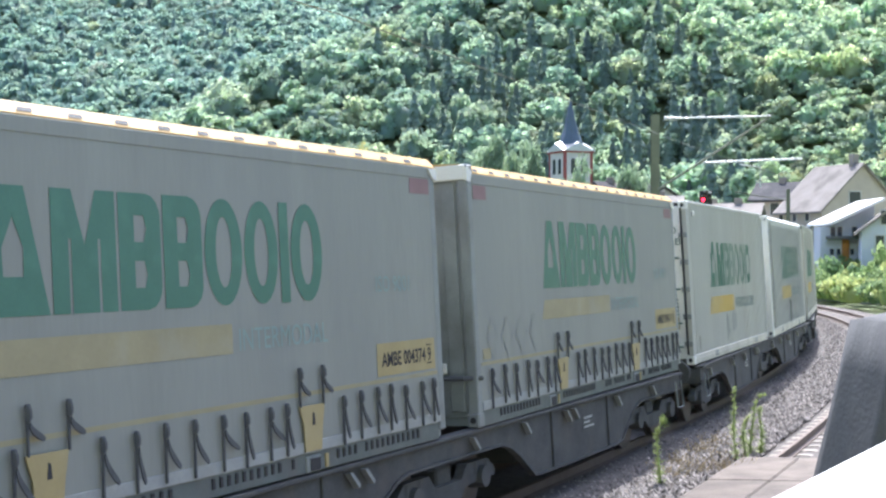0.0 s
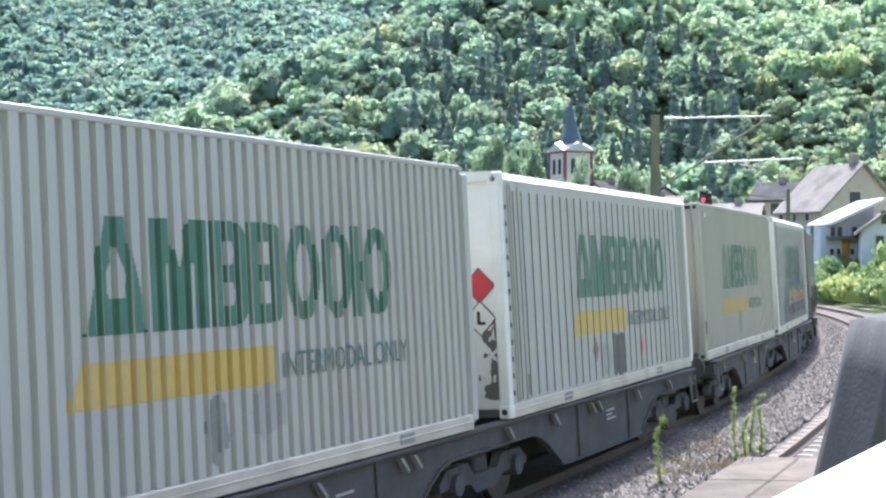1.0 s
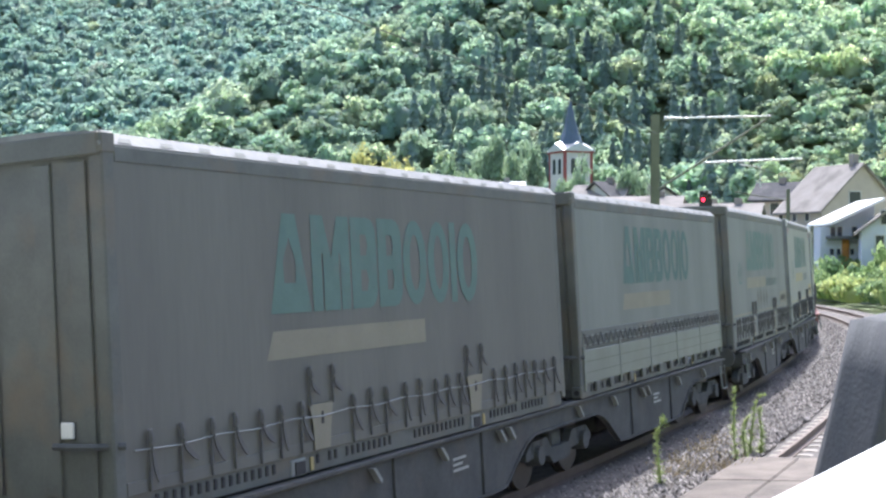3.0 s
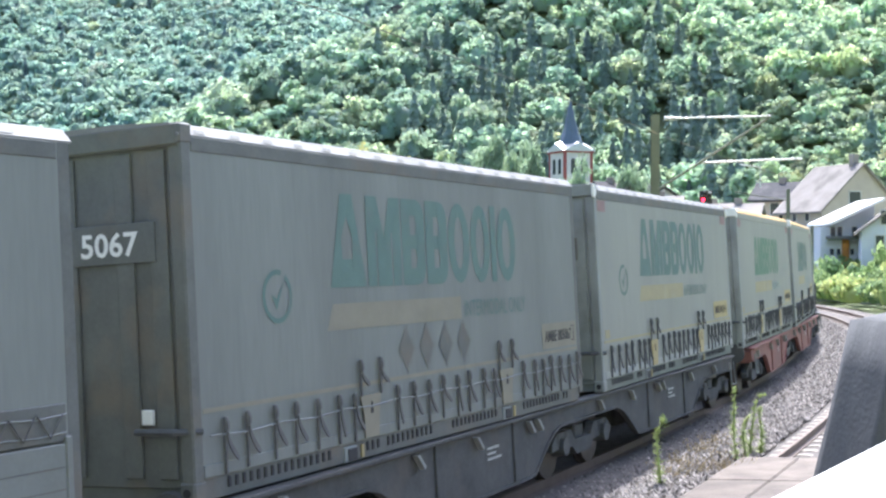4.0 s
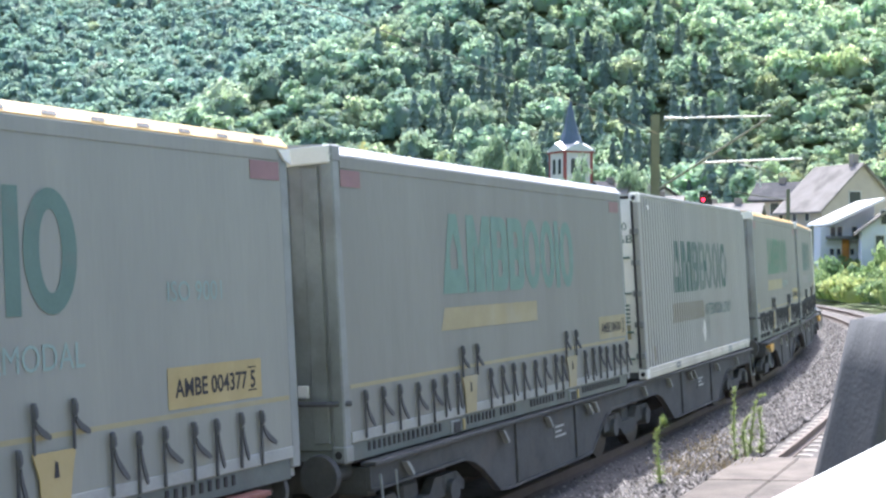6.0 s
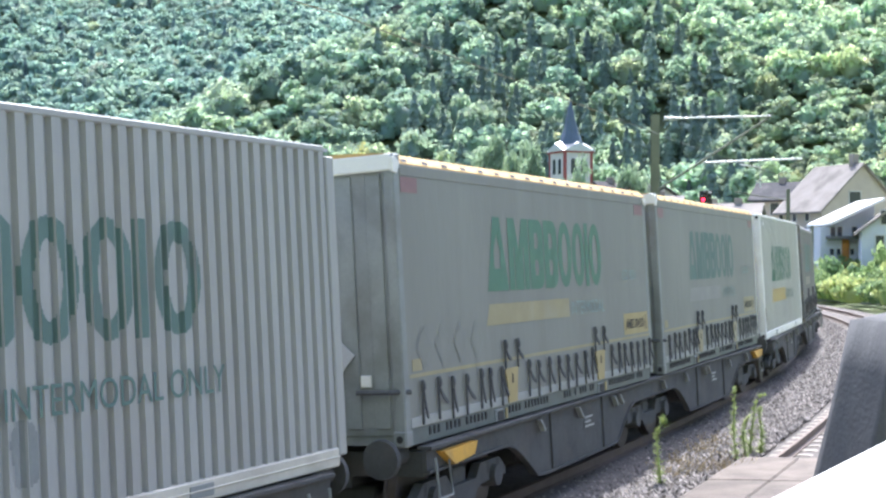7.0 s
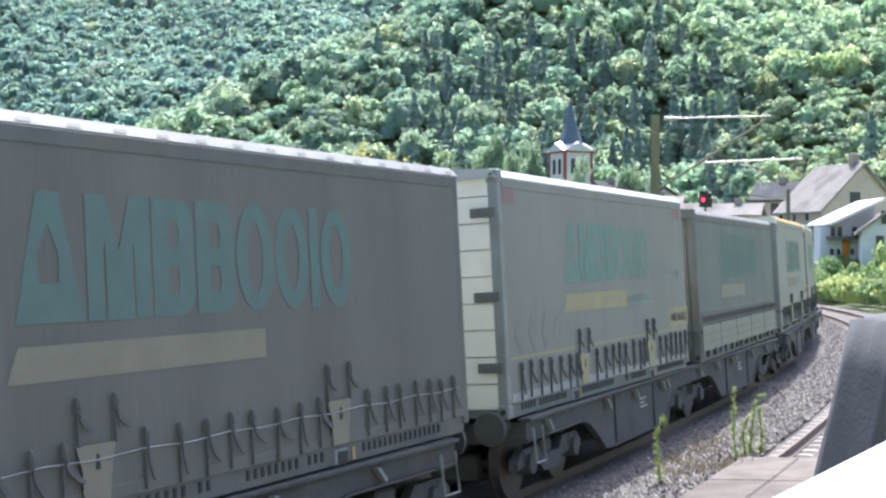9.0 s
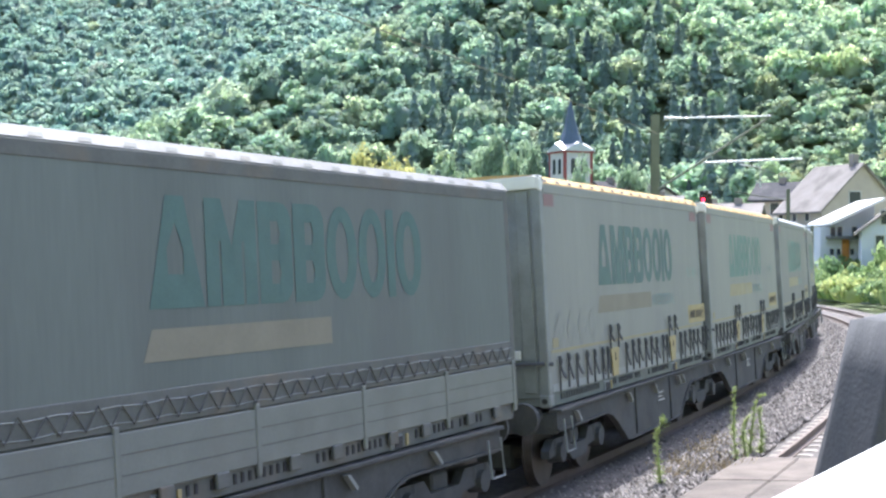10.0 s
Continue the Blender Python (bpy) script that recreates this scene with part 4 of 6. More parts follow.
def flat_mark(t, x0, x1, z0, z1, y, material):
    total = sum(MARK_W) + 0.04 * 7
    k = (x1 - x0) / total
    c = 0.0
    for i, w in enumerate(MARK_W):
        ob = part("mark_shape", glyph(i, material), material, t, "bold green painted shape" if i == 0 else "")
        ob.matrix_local = Matrix.Translation((x0 + c * k - H, y, z0)) @ Euler((math.pi / 2, 0, 0)).to_matrix().to_4x4() @ Matrix.Diagonal((k, z1 - z0, 1, 1))
        c += w + 0.04


def painted(x0, x1, z0, z1, inside, surface, dx=0.02, nz=56):
    """Paint that follows a side wall: thin columns laid over the surface wherever inside(x, z) holds."""
    s = Shape()
    n = max(1, int((x1 - x0) / dx))
    key = {}

    def corner(i, k):
        if (i, k) not in key:
            key[i, k] = len(s.v)
            x = x0 + (x1 - x0) * i / n
            s.v.append((x, surface(x), z0 + (z1 - z0) * k / nz))
        return key[i, k]

    for i in range(n):
        xm = x0 + (x1 - x0) * (i + 0.5) / n
        for k in range(nz):
            if inside(xm, z0 + (z1 - z0) * (k + 0.5) / nz):
                s.f.append((corner(i, k), corner(i + 1, k), corner(i + 1, k + 1), corner(i, k + 1)))
    return s


def mark(x0, x1, z0, z1, surface):
    total = sum(MARK_W) + 0.04 * 7
    starts, c = [], 0.0
    for w in MARK_W:
        starts.append(c)
        c += w + 0.04
    k = (x1 - x0) / total
    shapes = []
    for i, a in enumerate(starts):
        inside = lambda x, z: mark_inside(i, (x - x0) / k - a, (z - z0) / (z1 - z0))
        shapes.append(painted(x0 + a * k, x0 + (a + MARK_W[i]) * k, z0, z1, inside, surface, 0.015, 72))
    return shapes


TEXTS = {}


def text_mesh(words, height, material, bold=0.0):
    key = (words, height, material.name)
    if key not in TEXTS:
        cu = bpy.data.curves.new("words", "FONT")
        cu.body, cu.size, cu.offset = words, height * 1.4, bold
        cu.resolution_u = 3
        ob = bpy.data.objects.new("words", cu)
        scene.collection.objects.link(ob)
        bpy.context.view_layer.update()
        me = bpy.data.meshes.new_from_object(ob)
        me.name = "lettering"
        bpy.data.objects.remove(ob)
        me.materials.clear()
        me.materials.append(material)
        TEXTS[key] = me
    return TEXTS[key]


def letter(words, height, material, parent, x, y, z, width=None, end=False, name="lettering", bold=0.0):
    me = text_mesh(words, height, material, bold)
    ob = part(name, me, material, parent)
    xs = [v.co.x for v in me.vertices]
    sc = width / (max(xs) - min(xs)) if width else 1.0
    turn = Euler((math.pi / 2, 0, -math.pi / 2 if end else 0)).to_matrix().to_4x4()
    ob.matrix_local = Matrix.Translation((x, y, z)) @ turn @ Matrix.Diagonal((sc, 1, 1, 1))
    return ob


L = 9.2
H = L / 2


def size(length):
    global L, H
    L, H = length, length / 2


Y = -1.25
BASE = 1.10
SHARED = {}


def shared(key, make, *mats):
    if key not in SHARED:
        SHARED[key] = make().mesh(key[0] if isinstance(key, tuple) else key, *mats)
    return SHARED[key]


def corrugation(x):
    """The outer face of a corrugated side, in metres across the body."""
    p = (x + 50) % 0.18
    d = 0.0 if p < 0.095 else (p - 0.095) / 0.018 if p < 0.113 else 1.0 if p < 0.162 else 1 - (p - 0.162) / 0.018
    return Y + 0.02 + 0.046 * d


def corrugated_side():
    s = Shape()
    xs, k = [-H + 0.16], math.floor((-H + 0.16 + 50) / 0.18)
    while True:
        for e in (0, 0.095, 0.113, 0.162):
            x = k * 0.18 - 50 + e
            if -H + 0.16 < x < H - 0.16:
                xs.append(x)
        k += 1
        if k * 0.18 - 50 > H:
            break
    xs.append(H - 0.16)
    vs = [(x, corrugation(x), z) for x in xs for z in (1.28, 4.18)]
    return s.add(vs, [(2 * i, 2 * i + 2, 2 * i + 3, 2 * i + 1) for i in range(len(xs) - 1)])


def strap(kind):
    """A tensioning strap with its buckle and a loose curved tail, hanging from z = 0 downwards."""
    s = Shape()
    foot = -0.36 if kind == 3 else -0.47
    s.box(-0.011, 0.011, -0.022, 0, foot, -0.03, 0.004)
    s.box(-0.022, 0.024, -0.042, 0, -0.115, 0.015, 0.012)
    s.box(-0.012, 0.018, -0.05, -0.04, -0.09, -0.02, 0.004)
    reach, drop = ((0.15, 0.23), (0.07, 0.27), (0.19, 0.17), (0.14, 0.12))[kind]
    n = 5
    mid = [(0.006 + reach * (k / n) ** 1.25, -0.13 - drop * (k / n) ** 0.8) for k in range(n + 1)]
    wide = [0.012, 0.016, 0.019, 0.02, 0.019, 0.012]
    s.prism([(x - w * 0.6, z - w) for (x, z), w in zip(mid, wide)] + [(x + w * 0.6, z + w) for (x, z), w in zip(mid[::-1], wide[::-1])], 1, -0.038, -0.022)
    return s


BUCKLES = [0.40, 0.78, 1.16, 1.56, 1.94, 2.28, 2.58, 3.52, 3.90, 4.26, 4.62, 4.98, 5.34, 5.72, 6.02, 6.98, 7.30, 7.62, 7.96, 8.28, 8.60, 8.92]


def add_straps(t, skin, rng):
    web = STRAP if skin in (CURTAIN, CURTAIN_GREY) else STRAP_FADED
    if web is STRAP_FADED:
        pts = [(-H + 0.2 + 0.55 * i, Y - 0.03, 1.63 + 0.012 * (-1) ** i) for i in range(17)]
        part("seal_cable", Shape().tube(pts, 0.008, 4), FRAME_GREY, t, "thin pale customs cable")
    for a in BUCKLES:
        k = rng.choice((0, 0, 1, 2))
        ob = part("buckle_strap", shared(("buckle_strap", k, web.name), lambda: strap(k), web), web, t)
        ob.location = (a - H + rng.uniform(-0.04, 0.04), Y - 0.012, 1.78 + rng.uniform(-0.02, 0.02))
    for a in (2.76, 3.17, 6.22, 6.62):
        ob = part("buckle_strap", shared(("buckle_strap", 3, web.name), lambda: strap(3), web), web, t)
        ob.location = (a - H, Y - 0.012, 2.09)


def end_wall(t, style, frame_m, panel_m, top, roof_grey=False):
    """The end that faces the way the train runs."""
    x = -H
    if style == "corrugated":
        s = Shape()
        ys = [-1.1 + 0.275 * k for k in range(9)]
        for a in ys[:-1]:
            s.prism([(x + 0.03, a), (x + 0.09, a + 0.05), (x + 0.09, a + 0.15), (x + 0.03, a + 0.2), (x + 0.03, a + 0.275), (x + 0.12, a + 0.275), (x + 0.12, a)], 2, BASE + 0.15, top - 0.12)
        part("end_wall", s, panel_m, t)
        for k, ch in enumerate("LPGB"):
            letter(ch, 0.10, CAPTION, t, x + 0.024, -0.30, 3.82 - 0.14 * k, end=True, bold=0.004)
        part("red_arrow", Shape().box(x + 0.016, x + 0.028, -0.60, -0.36, 1.83, 1.87), RED, t)
        part("corner_arrow", Shape().prism([(-H + 0.05, 1.88), (-H + 0.20, 1.88), (-H + 0.14, 1.55)], 1, Y - 0.006, Y + 0.004), FRAME_DARK, t, "dark triangle on the corner post")
    else:
        part("end_wall", Shape().box(x + 0.03, x + 0.1, -1.13, 1.13, BASE + 0.12, top - 0.1, 0.01), panel_m, t)
    if style in ("grey", "dirty", "holder", "framed"):
        for a in (-0.98, -0.62, 0.0, 0.62):
            part("end_rib", Shape().box(x + 0.005, x + 0.03, a - 0.09, a + 0.09, BASE + 0.2, top - 0.22, 0.006), frame_m, t)
        part("head_board", Shape().box(x - 0.03, x + 0.03, -1.235, 1.235, top - 0.19, top - 0.005, 0.015), frame_m if style == "dirty" or roof_grey else WHITE, t, "pale board across the top of the end")
        if style == "framed":
            part("door_frame", Shape().box(x - 0.012, x + 0.004, -1.06, -0.98, BASE + 0.2, top - 0.22, 0.004).box(x - 0.012, x + 0.004, -0.98, 0.98, BASE + 0.2, BASE + 0.27, 0.004), ROOF_PALE, t, "pale frame strip round the end")
        if style == "holder":
            doc = part("document_holder", Shape().box(-0.02, 0.0, -0.2, 0.2, -0.16, 0.16, 0.008), ROOF_PALE, t, "tilted pale metal document holder")
            doc.matrix_local = Matrix.Translation((x - 0.005, -0.42, 2.12)) @ Euler((radians(42), 0, 0)).to_matrix().to_4x4()
        part("hook_plate", Shape().box(x + 0.0, x + 0.03, -0.85, -0.72, 1.75, 1.88, 0.01), WHITE, t)
        part("strap_end", Shape().tube([(x - 0.05, -0.7, 1.70), (x - 0.06, -1.1, 1.70), (x + 0.1, -1.28, 1.69)], 0.03, 6), STRAP, t)
    if style == "doors":
        for z in (1.75, 2.65, 3.72):
            part("hinge", Shape().box(x - 0.02, x + 0.03, -1.2, -0.86, z - 0.06, z + 0.06, 0.01), FRAME_DARK, t, "dark steel hinge strap")
        for z in np.arange(1.55, 4.1, 0.34):
            part("panel_joint", Shape().box(x + 0.022, x + 0.03, -1.12, -0.1, float(z) - 0.006, float(z) + 0.006), YELLOW_GRIMY, t)
    if style == "tank":
        for z in np.arange(1.5, 4.0, 0.52):
            part("hinge", Shape().box(x - 0.03, x + 0.03, -1.24, -1.08, float(z) - 0.05, float(z) + 0.05, 0.012), FRAME_GREY, t)
        part("lock_rod", Shape().tube([(x - 0.02, -1.14, 1.3), (x - 0.02, -1.14, 4.1)], 0.022, 8), BLACK, t)
        letter("001170 0", 0.13, CAPTION, t, x + 0.018, -0.28, 3.62, 0.74, end=True)
        letter("ONLY", 0.11, CAPTION, t, x + 0.018, -0.45, 2.72, 0.4, end=True)
        rg = Shape().add([(x + 0.018, -0.75 + math.cos(q) * 0.13 * r, 2.98 + math.sin(q) * 0.11 * r) for r in (1.0, 0.45) for q in [k / 16 * math.tau for k in range(16)]], [(k, (k + 1) % 16, 16 + (k + 1) % 16, 16 + k) for k in range(16)])
        part("mark_shape", rg, GREEN, t, "green painted ring")
        part("paper_label", Shape().box(x + 0.012, x + 0.028, -1.0, -0.78, 1.78, 2.02), YELLOW_FADED, t)
        letter("LPGB", 0.13, CAPTION, t, x + 0.018, -0.55, 3.40, 0.55, end=True)
        for z in (2.35, 2.28, 2.21, 2.14, 2.07, 1.99):
            part("small_print", Shape().box(x + 0.015, x + 0.028, -1.0, -0.72, z - 0.016, z + 0.016), CAPTION, t)
        for z in (3.15, 2.55, 1.9, 1.45):
            part("end_bar", Shape().tube([(x + 0.01, -1.05, z), (x + 0.01, 1.05, z)], 0.02, 6), CAPTION, t)
    if style == "hazard":
        for z, m, lab in ((2.80, RED, "red hazard diamond placard"), (2.38, WHITE, "white hazard diamond placard with a dark rim")):
            part("placard_rim", Shape().add([(x + 0.016, -0.90 + dy, z + dz) for dy, dz in ((-0.225, 0), (0, 0.235), (0.225, 0), (0, -0.235))], [(0, 1, 2, 3)]), FRAME_DARK, t)
            part("placard", Shape().add([(x + 0.012, -0.90 + dy, z + dz) for dy, dz in ((-0.2, 0), (0, 0.21), (0.2, 0), (0, -0.21))], [(0, 1, 2, 3)]), m, t, lab)
        letter("L", 0.16, BLACK, t, x + 0.006, -0.85, 2.31, end=True, bold=0.01)
        part("mud_patch", painted_end(x + 0.020, -1.10, -0.35, 1.35, 2.35, 7), FRAME_DARK, t, "dark sprayed and scuffed patch")
    if style in ("hazard", "scrawl"):
        for z in np.arange(1.42, 4.0, 0.215):
            part("hinge", Shape().box(x + 0.14, x + 0.175, Y - 0.016, Y - 0.002, float(z) - 0.032, float(z) + 0.032, 0.006), FRAME_DARK, t, "dark rusty hinge")
    if style == "scrawl":
        part("scrawl", painted_end(x + 0.020, -1.10, -0.3, 1.3, 2.4, 9), FRAME_GREY, t, "grey sprayed scribble on the end")
    for sy in (-1, 1):
        for z in (BASE + 0.09, top - 0.09):
            part("corner_casting", shared(("corner_casting", sy), lambda: Shape().box(-0.09, 0.09, -0.08, 0.08, -0.09, 0.09, 0.02), frame_m) if frame_m is FRAME_GREY else Shape().box(-0.09, 0.09, -0.08, 0.08, -0.09, 0.09, 0.02), frame_m, t).location = (x + 0.075, sy * 1.175, z)
            if sy < 0:
                part("casting_hole", Shape().tube([(x - 0.02, -1.175, z), (x - 0.012, -1.175, z)], 0.04, 10), BLACK, t)


def painted_end(x, y0, y1, z0, z1, seed):
    """A ragged blot of paint on an end wall."""
    s = Shape()
    n = 64
    for i in range(n):
        for k in range(n):
            y, z = y0 + (y1 - y0) * i / n, z0 + (z1 - z0) * k / n
            v = noise.noise(Vector((y * 3 + seed, z * 3, seed))) + 0.9 * noise.noise(Vector((y * 9, z * 9, seed))) + 0.5 * noise.noise(Vector((y * 23, z * 17, seed)))
            if v > 0.05:
                a, b = (y1 - y0) / n, (z1 - z0) / n
                s.add([(x, y, z), (x, y + a, z), (x, y + a, z + b), (x, y, z + b)], [(0, 3, 2, 1)])
    return s


def corner_posts(t, m, top, w=0.07):
    for sx in (-1, 1):
        for sy in (-1, 1):
            part("corner_post", Shape().box(sx * (H - 0.07) - w, sx * (H - 0.07) + w, sy * 1.18 - 0.068, sy * 1.18 + 0.068, BASE + 0.1, top - 0.1, 0.015), m, t)


def roof_cap(t, m, top, tie=None):
    """A domed roof whose edge slopes down to the side, with dark tie-downs along it."""
    prof = [(-1.245, top - 0.115), (-1.25, top - 0.10), (-1.16, top), (-0.6, top + 0.035), (0.6, top + 0.035), (1.16, top), (1.25, top - 0.10), (1.245, top - 0.115)]
    part("roof", Shape().prism(prof, 0, -H - 0.02, H + 0.02), m, t)
    if tie:
        for a in np.arange(0.3, L - 0.1, 0.52):
            s = Shape()
            s.add([(dx + float(a) - H, y, z) for dx, y, z in ((-0.09, -1.243, top - 0.082), (0.07, -1.243, top - 0.082), (0.09, -1.208, top - 0.044), (-0.05, -1.208, top - 0.044))], [(0, 1, 2, 3)])
            part("tie_down", s, tie, t)


def wavy_curtain(top, z0, seed):
    """A tarpaulin side: pulled tight over posts, bulging a little between them."""
    s = Shape()
    nx, nz = 66, 9
    vs = []
    for i in range(nx + 1):
        x = -H + 0.12 + (L - 0.24) * i / nx
        for k in range(nz + 1):
            z = z0 + (top - 0.1 - z0) * k / nz
            b = 0.004 * math.sin(i / nx * math.pi * 6) ** 2 * math.sin(k / nz * math.pi) + 0.002 * noise.noise(Vector((x * 2.2 + seed, z * 0.7, seed)))
            if k == 0:
                b = 0.006 * noise.noise(Vector((x * 4 + seed, 3.0, seed)))
            vs.append((x, Y + 0.004 - 0.7 * b, z + (0.012 * noise.noise(Vector((x * 5, seed, 1.0))) if k == 0 else 0)))
    n = nz + 1
    return s.add(vs, [(i * n + k, (i + 1) * n + k, (i + 1) * n + k + 1, i * n + k + 1) for i in range(nx) for k in range(nz)])


FLAT = Y - 0.0012


def curtain_body(label, skin, roof, top=4.27, mark_m=GREEN, band=YELLOW_FADED, caption="INTERMODAL", cap_m=CAPTION_FADED, digits="004374 9",
                 plate=PLATE, diamonds=0, iso=True, tie=None, frame_m=FRAME_GREY, end="grey", end_m=None, drop=False, emblem=False, corner=MAROON, line=True, seed=0,
                 mark_at=(2.38, 6.75, 2.72, 3.65), end_number=""):
    rng = random.Random(seed)
    t = thing("swap_body", label, "container", "swap bodies on the train")
    z0 = 1.80 if drop else 1.29
    side = part("curtain", wavy_curtain(top, z0, seed), skin, t, "tarpaulin side curtain", smooth=True)
    part("far_side", Shape().box(-H + 0.1, H - 0.1, 1.2, 1.25, BASE, top - 0.1), skin, t)
    part("rear_wall", Shape().box(H - 0.08, H - 0.03, -1.13, 1.13, BASE + 0.1, top - 0.1), end_m or skin, t)
    part("floor", Shape().box(-H + 0.05, H - 0.05, -1.2, 1.2, BASE + 0.02, BASE + 0.16), frame_m, t)
    corner_posts(t, frame_m, top)
    roof_cap(t, roof, top, tie or (FRAME_DARK if roof is ROOF_DIRTY else None))
    end_wall(t, end, frame_m, end_m or frame_m, top, roof is ROOF_DIRTY)
    # header beam under the roof, slotted rail below
    part("header_beam", Shape().box(-H + 0.14, H - 0.14, Y - 0.004, Y + 0.05, top - 0.24, top - 0.112, 0.008), FRAME_DARK if roof is ROOF_DIRTY else skin, t)
    rail_m = FRAME_DARK if frame_m is FRAME_DARK else RAIL_GREEN
    part("side_rail", Shape().box(-H + 0.14, H - 0.14, Y + 0.02, Y + 0.12, BASE, z0 if drop else 1.30, 0.01), rail_m, t)
    if not drop:
        part("hem", Shape().box(-H + 0.13, H - 0.13, Y - 0.006, Y + 0.012, 1.295, 1.40, 0.004), HEM if skin in (CURTAIN, CURTAIN_GREY) else skin, t, "paler welded hem of the curtain")
    for g0, g1 in ((0.5, 2.2), (2.9, 4.4), (4.9, 6.2), (6.9, 8.6)):
        for a in np.arange(g0, g1, 0.11):
            if rng.random() < 0.9:
                part("rail_slot", shared("rail_slot", lambda: Shape().box(-0.022, 0.022, -0.012, 0.0, -0.045, 0.045, 0.006), BLACK), BLACK, t).location = (float(a) - H, Y + 0.02, 1.22)
    for a in (2.55, 6.45):
        part("pocket_mark", Shape().box(a - H + 0.21, a - H + 0.265, Y + 0.005, Y + 0.024, 1.12, 1.25, 0.004), PLATE, t, "small yellow lifting mark")
        part("rail_pocket", Shape().box(a - H - 0.13, a - H + 0.13, Y + 0.004, Y + 0.05, 1.10, 1.26, 0.012), FRAME_GREY, t)
        part("pocket_hole", Shape().box(a - H - 0.07, a - H + 0.1, Y - 0.006, Y + 0.0, 1.115, 1.235), BLACK, t)
    x0, x1, zb, zt = mark_at
    flat_mark(t, x0, x1, zb, zt, FLAT, mark_m)
    b0 = zb - 0.42
    part("band", Shape().add([(x0 - 0.1 - H, FLAT, b0), (5.24 - H, FLAT, b0), (5.24 - H, FLAT, b0 + 0.26), (x0 + 0.02 - H, FLAT, b0 + 0.26)], [(0, 1, 2, 3)]), band, t, "painted band")
    if caption:
        letter(caption, 0.2, cap_m, t, 5.32 - H, FLAT, b0 + 0.02, 1.45 if "ONLY" not in caption else 1.85)
    if iso:
        letter("ISO 9001", 0.17, cap_m, t, 7.75 - H, FLAT, 2.78, 0.72)
    if digits:
        part("number_plate", Shape().add([(x - H, FLAT, z) for x, z in ((7.72, 1.90), (9.0, 1.90), (9.0, 2.24), (7.72, 2.24))], [(0, 1, 2, 3)]), plate, t, "yellow panel with black characters")
        letter("AMBE " + digits, 0.15, BLACK, t, 7.81 - H, FLAT - 0.003, 1.995, 1.10, bold=0.004)
        c = Shape()
        for z in (1.965, 2.165):
            c.box(8.80 - H, 8.92 - H, FLAT - 0.004, FLAT - 0.001, z, z + 0.012)
        part("plate_frame", c, BLACK, t, "thin lines above and below the last digit")
    if line:
        part("stripe", Shape().box(0.15 - H, L - 0.15 - H, FLAT + 0.001, FLAT + 0.004, 1.83, 1.87), YELLOW_FADED if skin in (CURTAIN, CURTAIN_GREY) else YELLOW_GRIMY, t)
    for i in range(diamonds):
        x = 0.52 + 0.48 * i + (3.3 if emblem else 0)
        s = Shape()
        rim, hole = [(-0.20, 0), (0, 0.26), (0.20, 0), (0, -0.26)], [(-0.190, 0), (0, 0.247), (0.190, 0), (0, -0.247)]
        s.add([(x - H + a, FLAT - 0.002, 2.15 + c) for a, c in rim + hole], [(k, (k + 1) % 4, 4 + (k + 1) % 4, 4 + k) for k in range(4)])
        part("placard_frame", s, FRAME_GREY if skin in (CURTAIN, CURTAIN_GREY) else FRAME_DARK, t, "diamond shaped placard holder")
        pl = Shape().add([(x - H + a, FLAT, 2.15 + c) for a, c in ((-0.17, 0), (0, 0.22), (0.17, 0), (0, -0.22))], [(0, 1, 2, 3)])
        part("placard", pl, skin if skin in (CURTAIN, CURTAIN_GREY) else FRAME_DARK, t)
    if emblem:
        s = Shape()
        for k in range(20):
            a, b = k / 20 * math.tau, (k + 1) / 20 * math.tau
            if k != 3:
                s.add([(1.35 - H + math.cos(q) * r, FLAT, 2.78 + math.sin(q) * r) for q, r in ((a, 0.25), (b, 0.25), (b, 0.20), (a, 0.20))], [(0, 1, 2, 3)])
        s.add([(1.35 - H + dx, FLAT, 2.78 + dz) for dx, dz in ((-0.1, 0.02), (-0.02, -0.13), (0.12, 0.15), (-0.02, -0.02))], [(0, 1, 2, 3)])
        part("emblem", s, GREEN_DARK, t, "round tick emblem")
    if corner:
        part("corner_patch", Shape().box(-H + 0.15, -H + 0.55, FLAT - 0.001, FLAT + 0.002, top - 0.42, top - 0.25), corner, t)
        part("corner_patch", Shape().box(H - 0.6, H - 0.15, FLAT - 0.001, FLAT + 0.002, top - 0.42, top - 0.25), corner, t)
    if roof is ORANGE or skin is CURTAIN:
        part("corner_patch", Shape().box(0.22 - H, 0.45 - H, FLAT - 0.001, FLAT + 0.002, 1.90, 2.03), YELLOW_FADED, t)
        part("shoulder_flap", Shape().prism([(-H + 0.02, top - 0.03), (-H + 0.13, top - 0.10), (-H + 0.06, top - 0.22), (-H - 0.03, top - 0.2), (-H - 0.03, top - 0.05)], 1, Y - 0.015, Y + 0.02), WHITE, t)
        part("shoulder_flap", Shape().prism([(H - 0.17, top - 0.13), (H + 0.02, top - 0.12), (H + 0.03, top - 0.26), (H - 0.07, top - 0.23)], 1, Y - 0.02, Y + 0.02), WHITE, t)
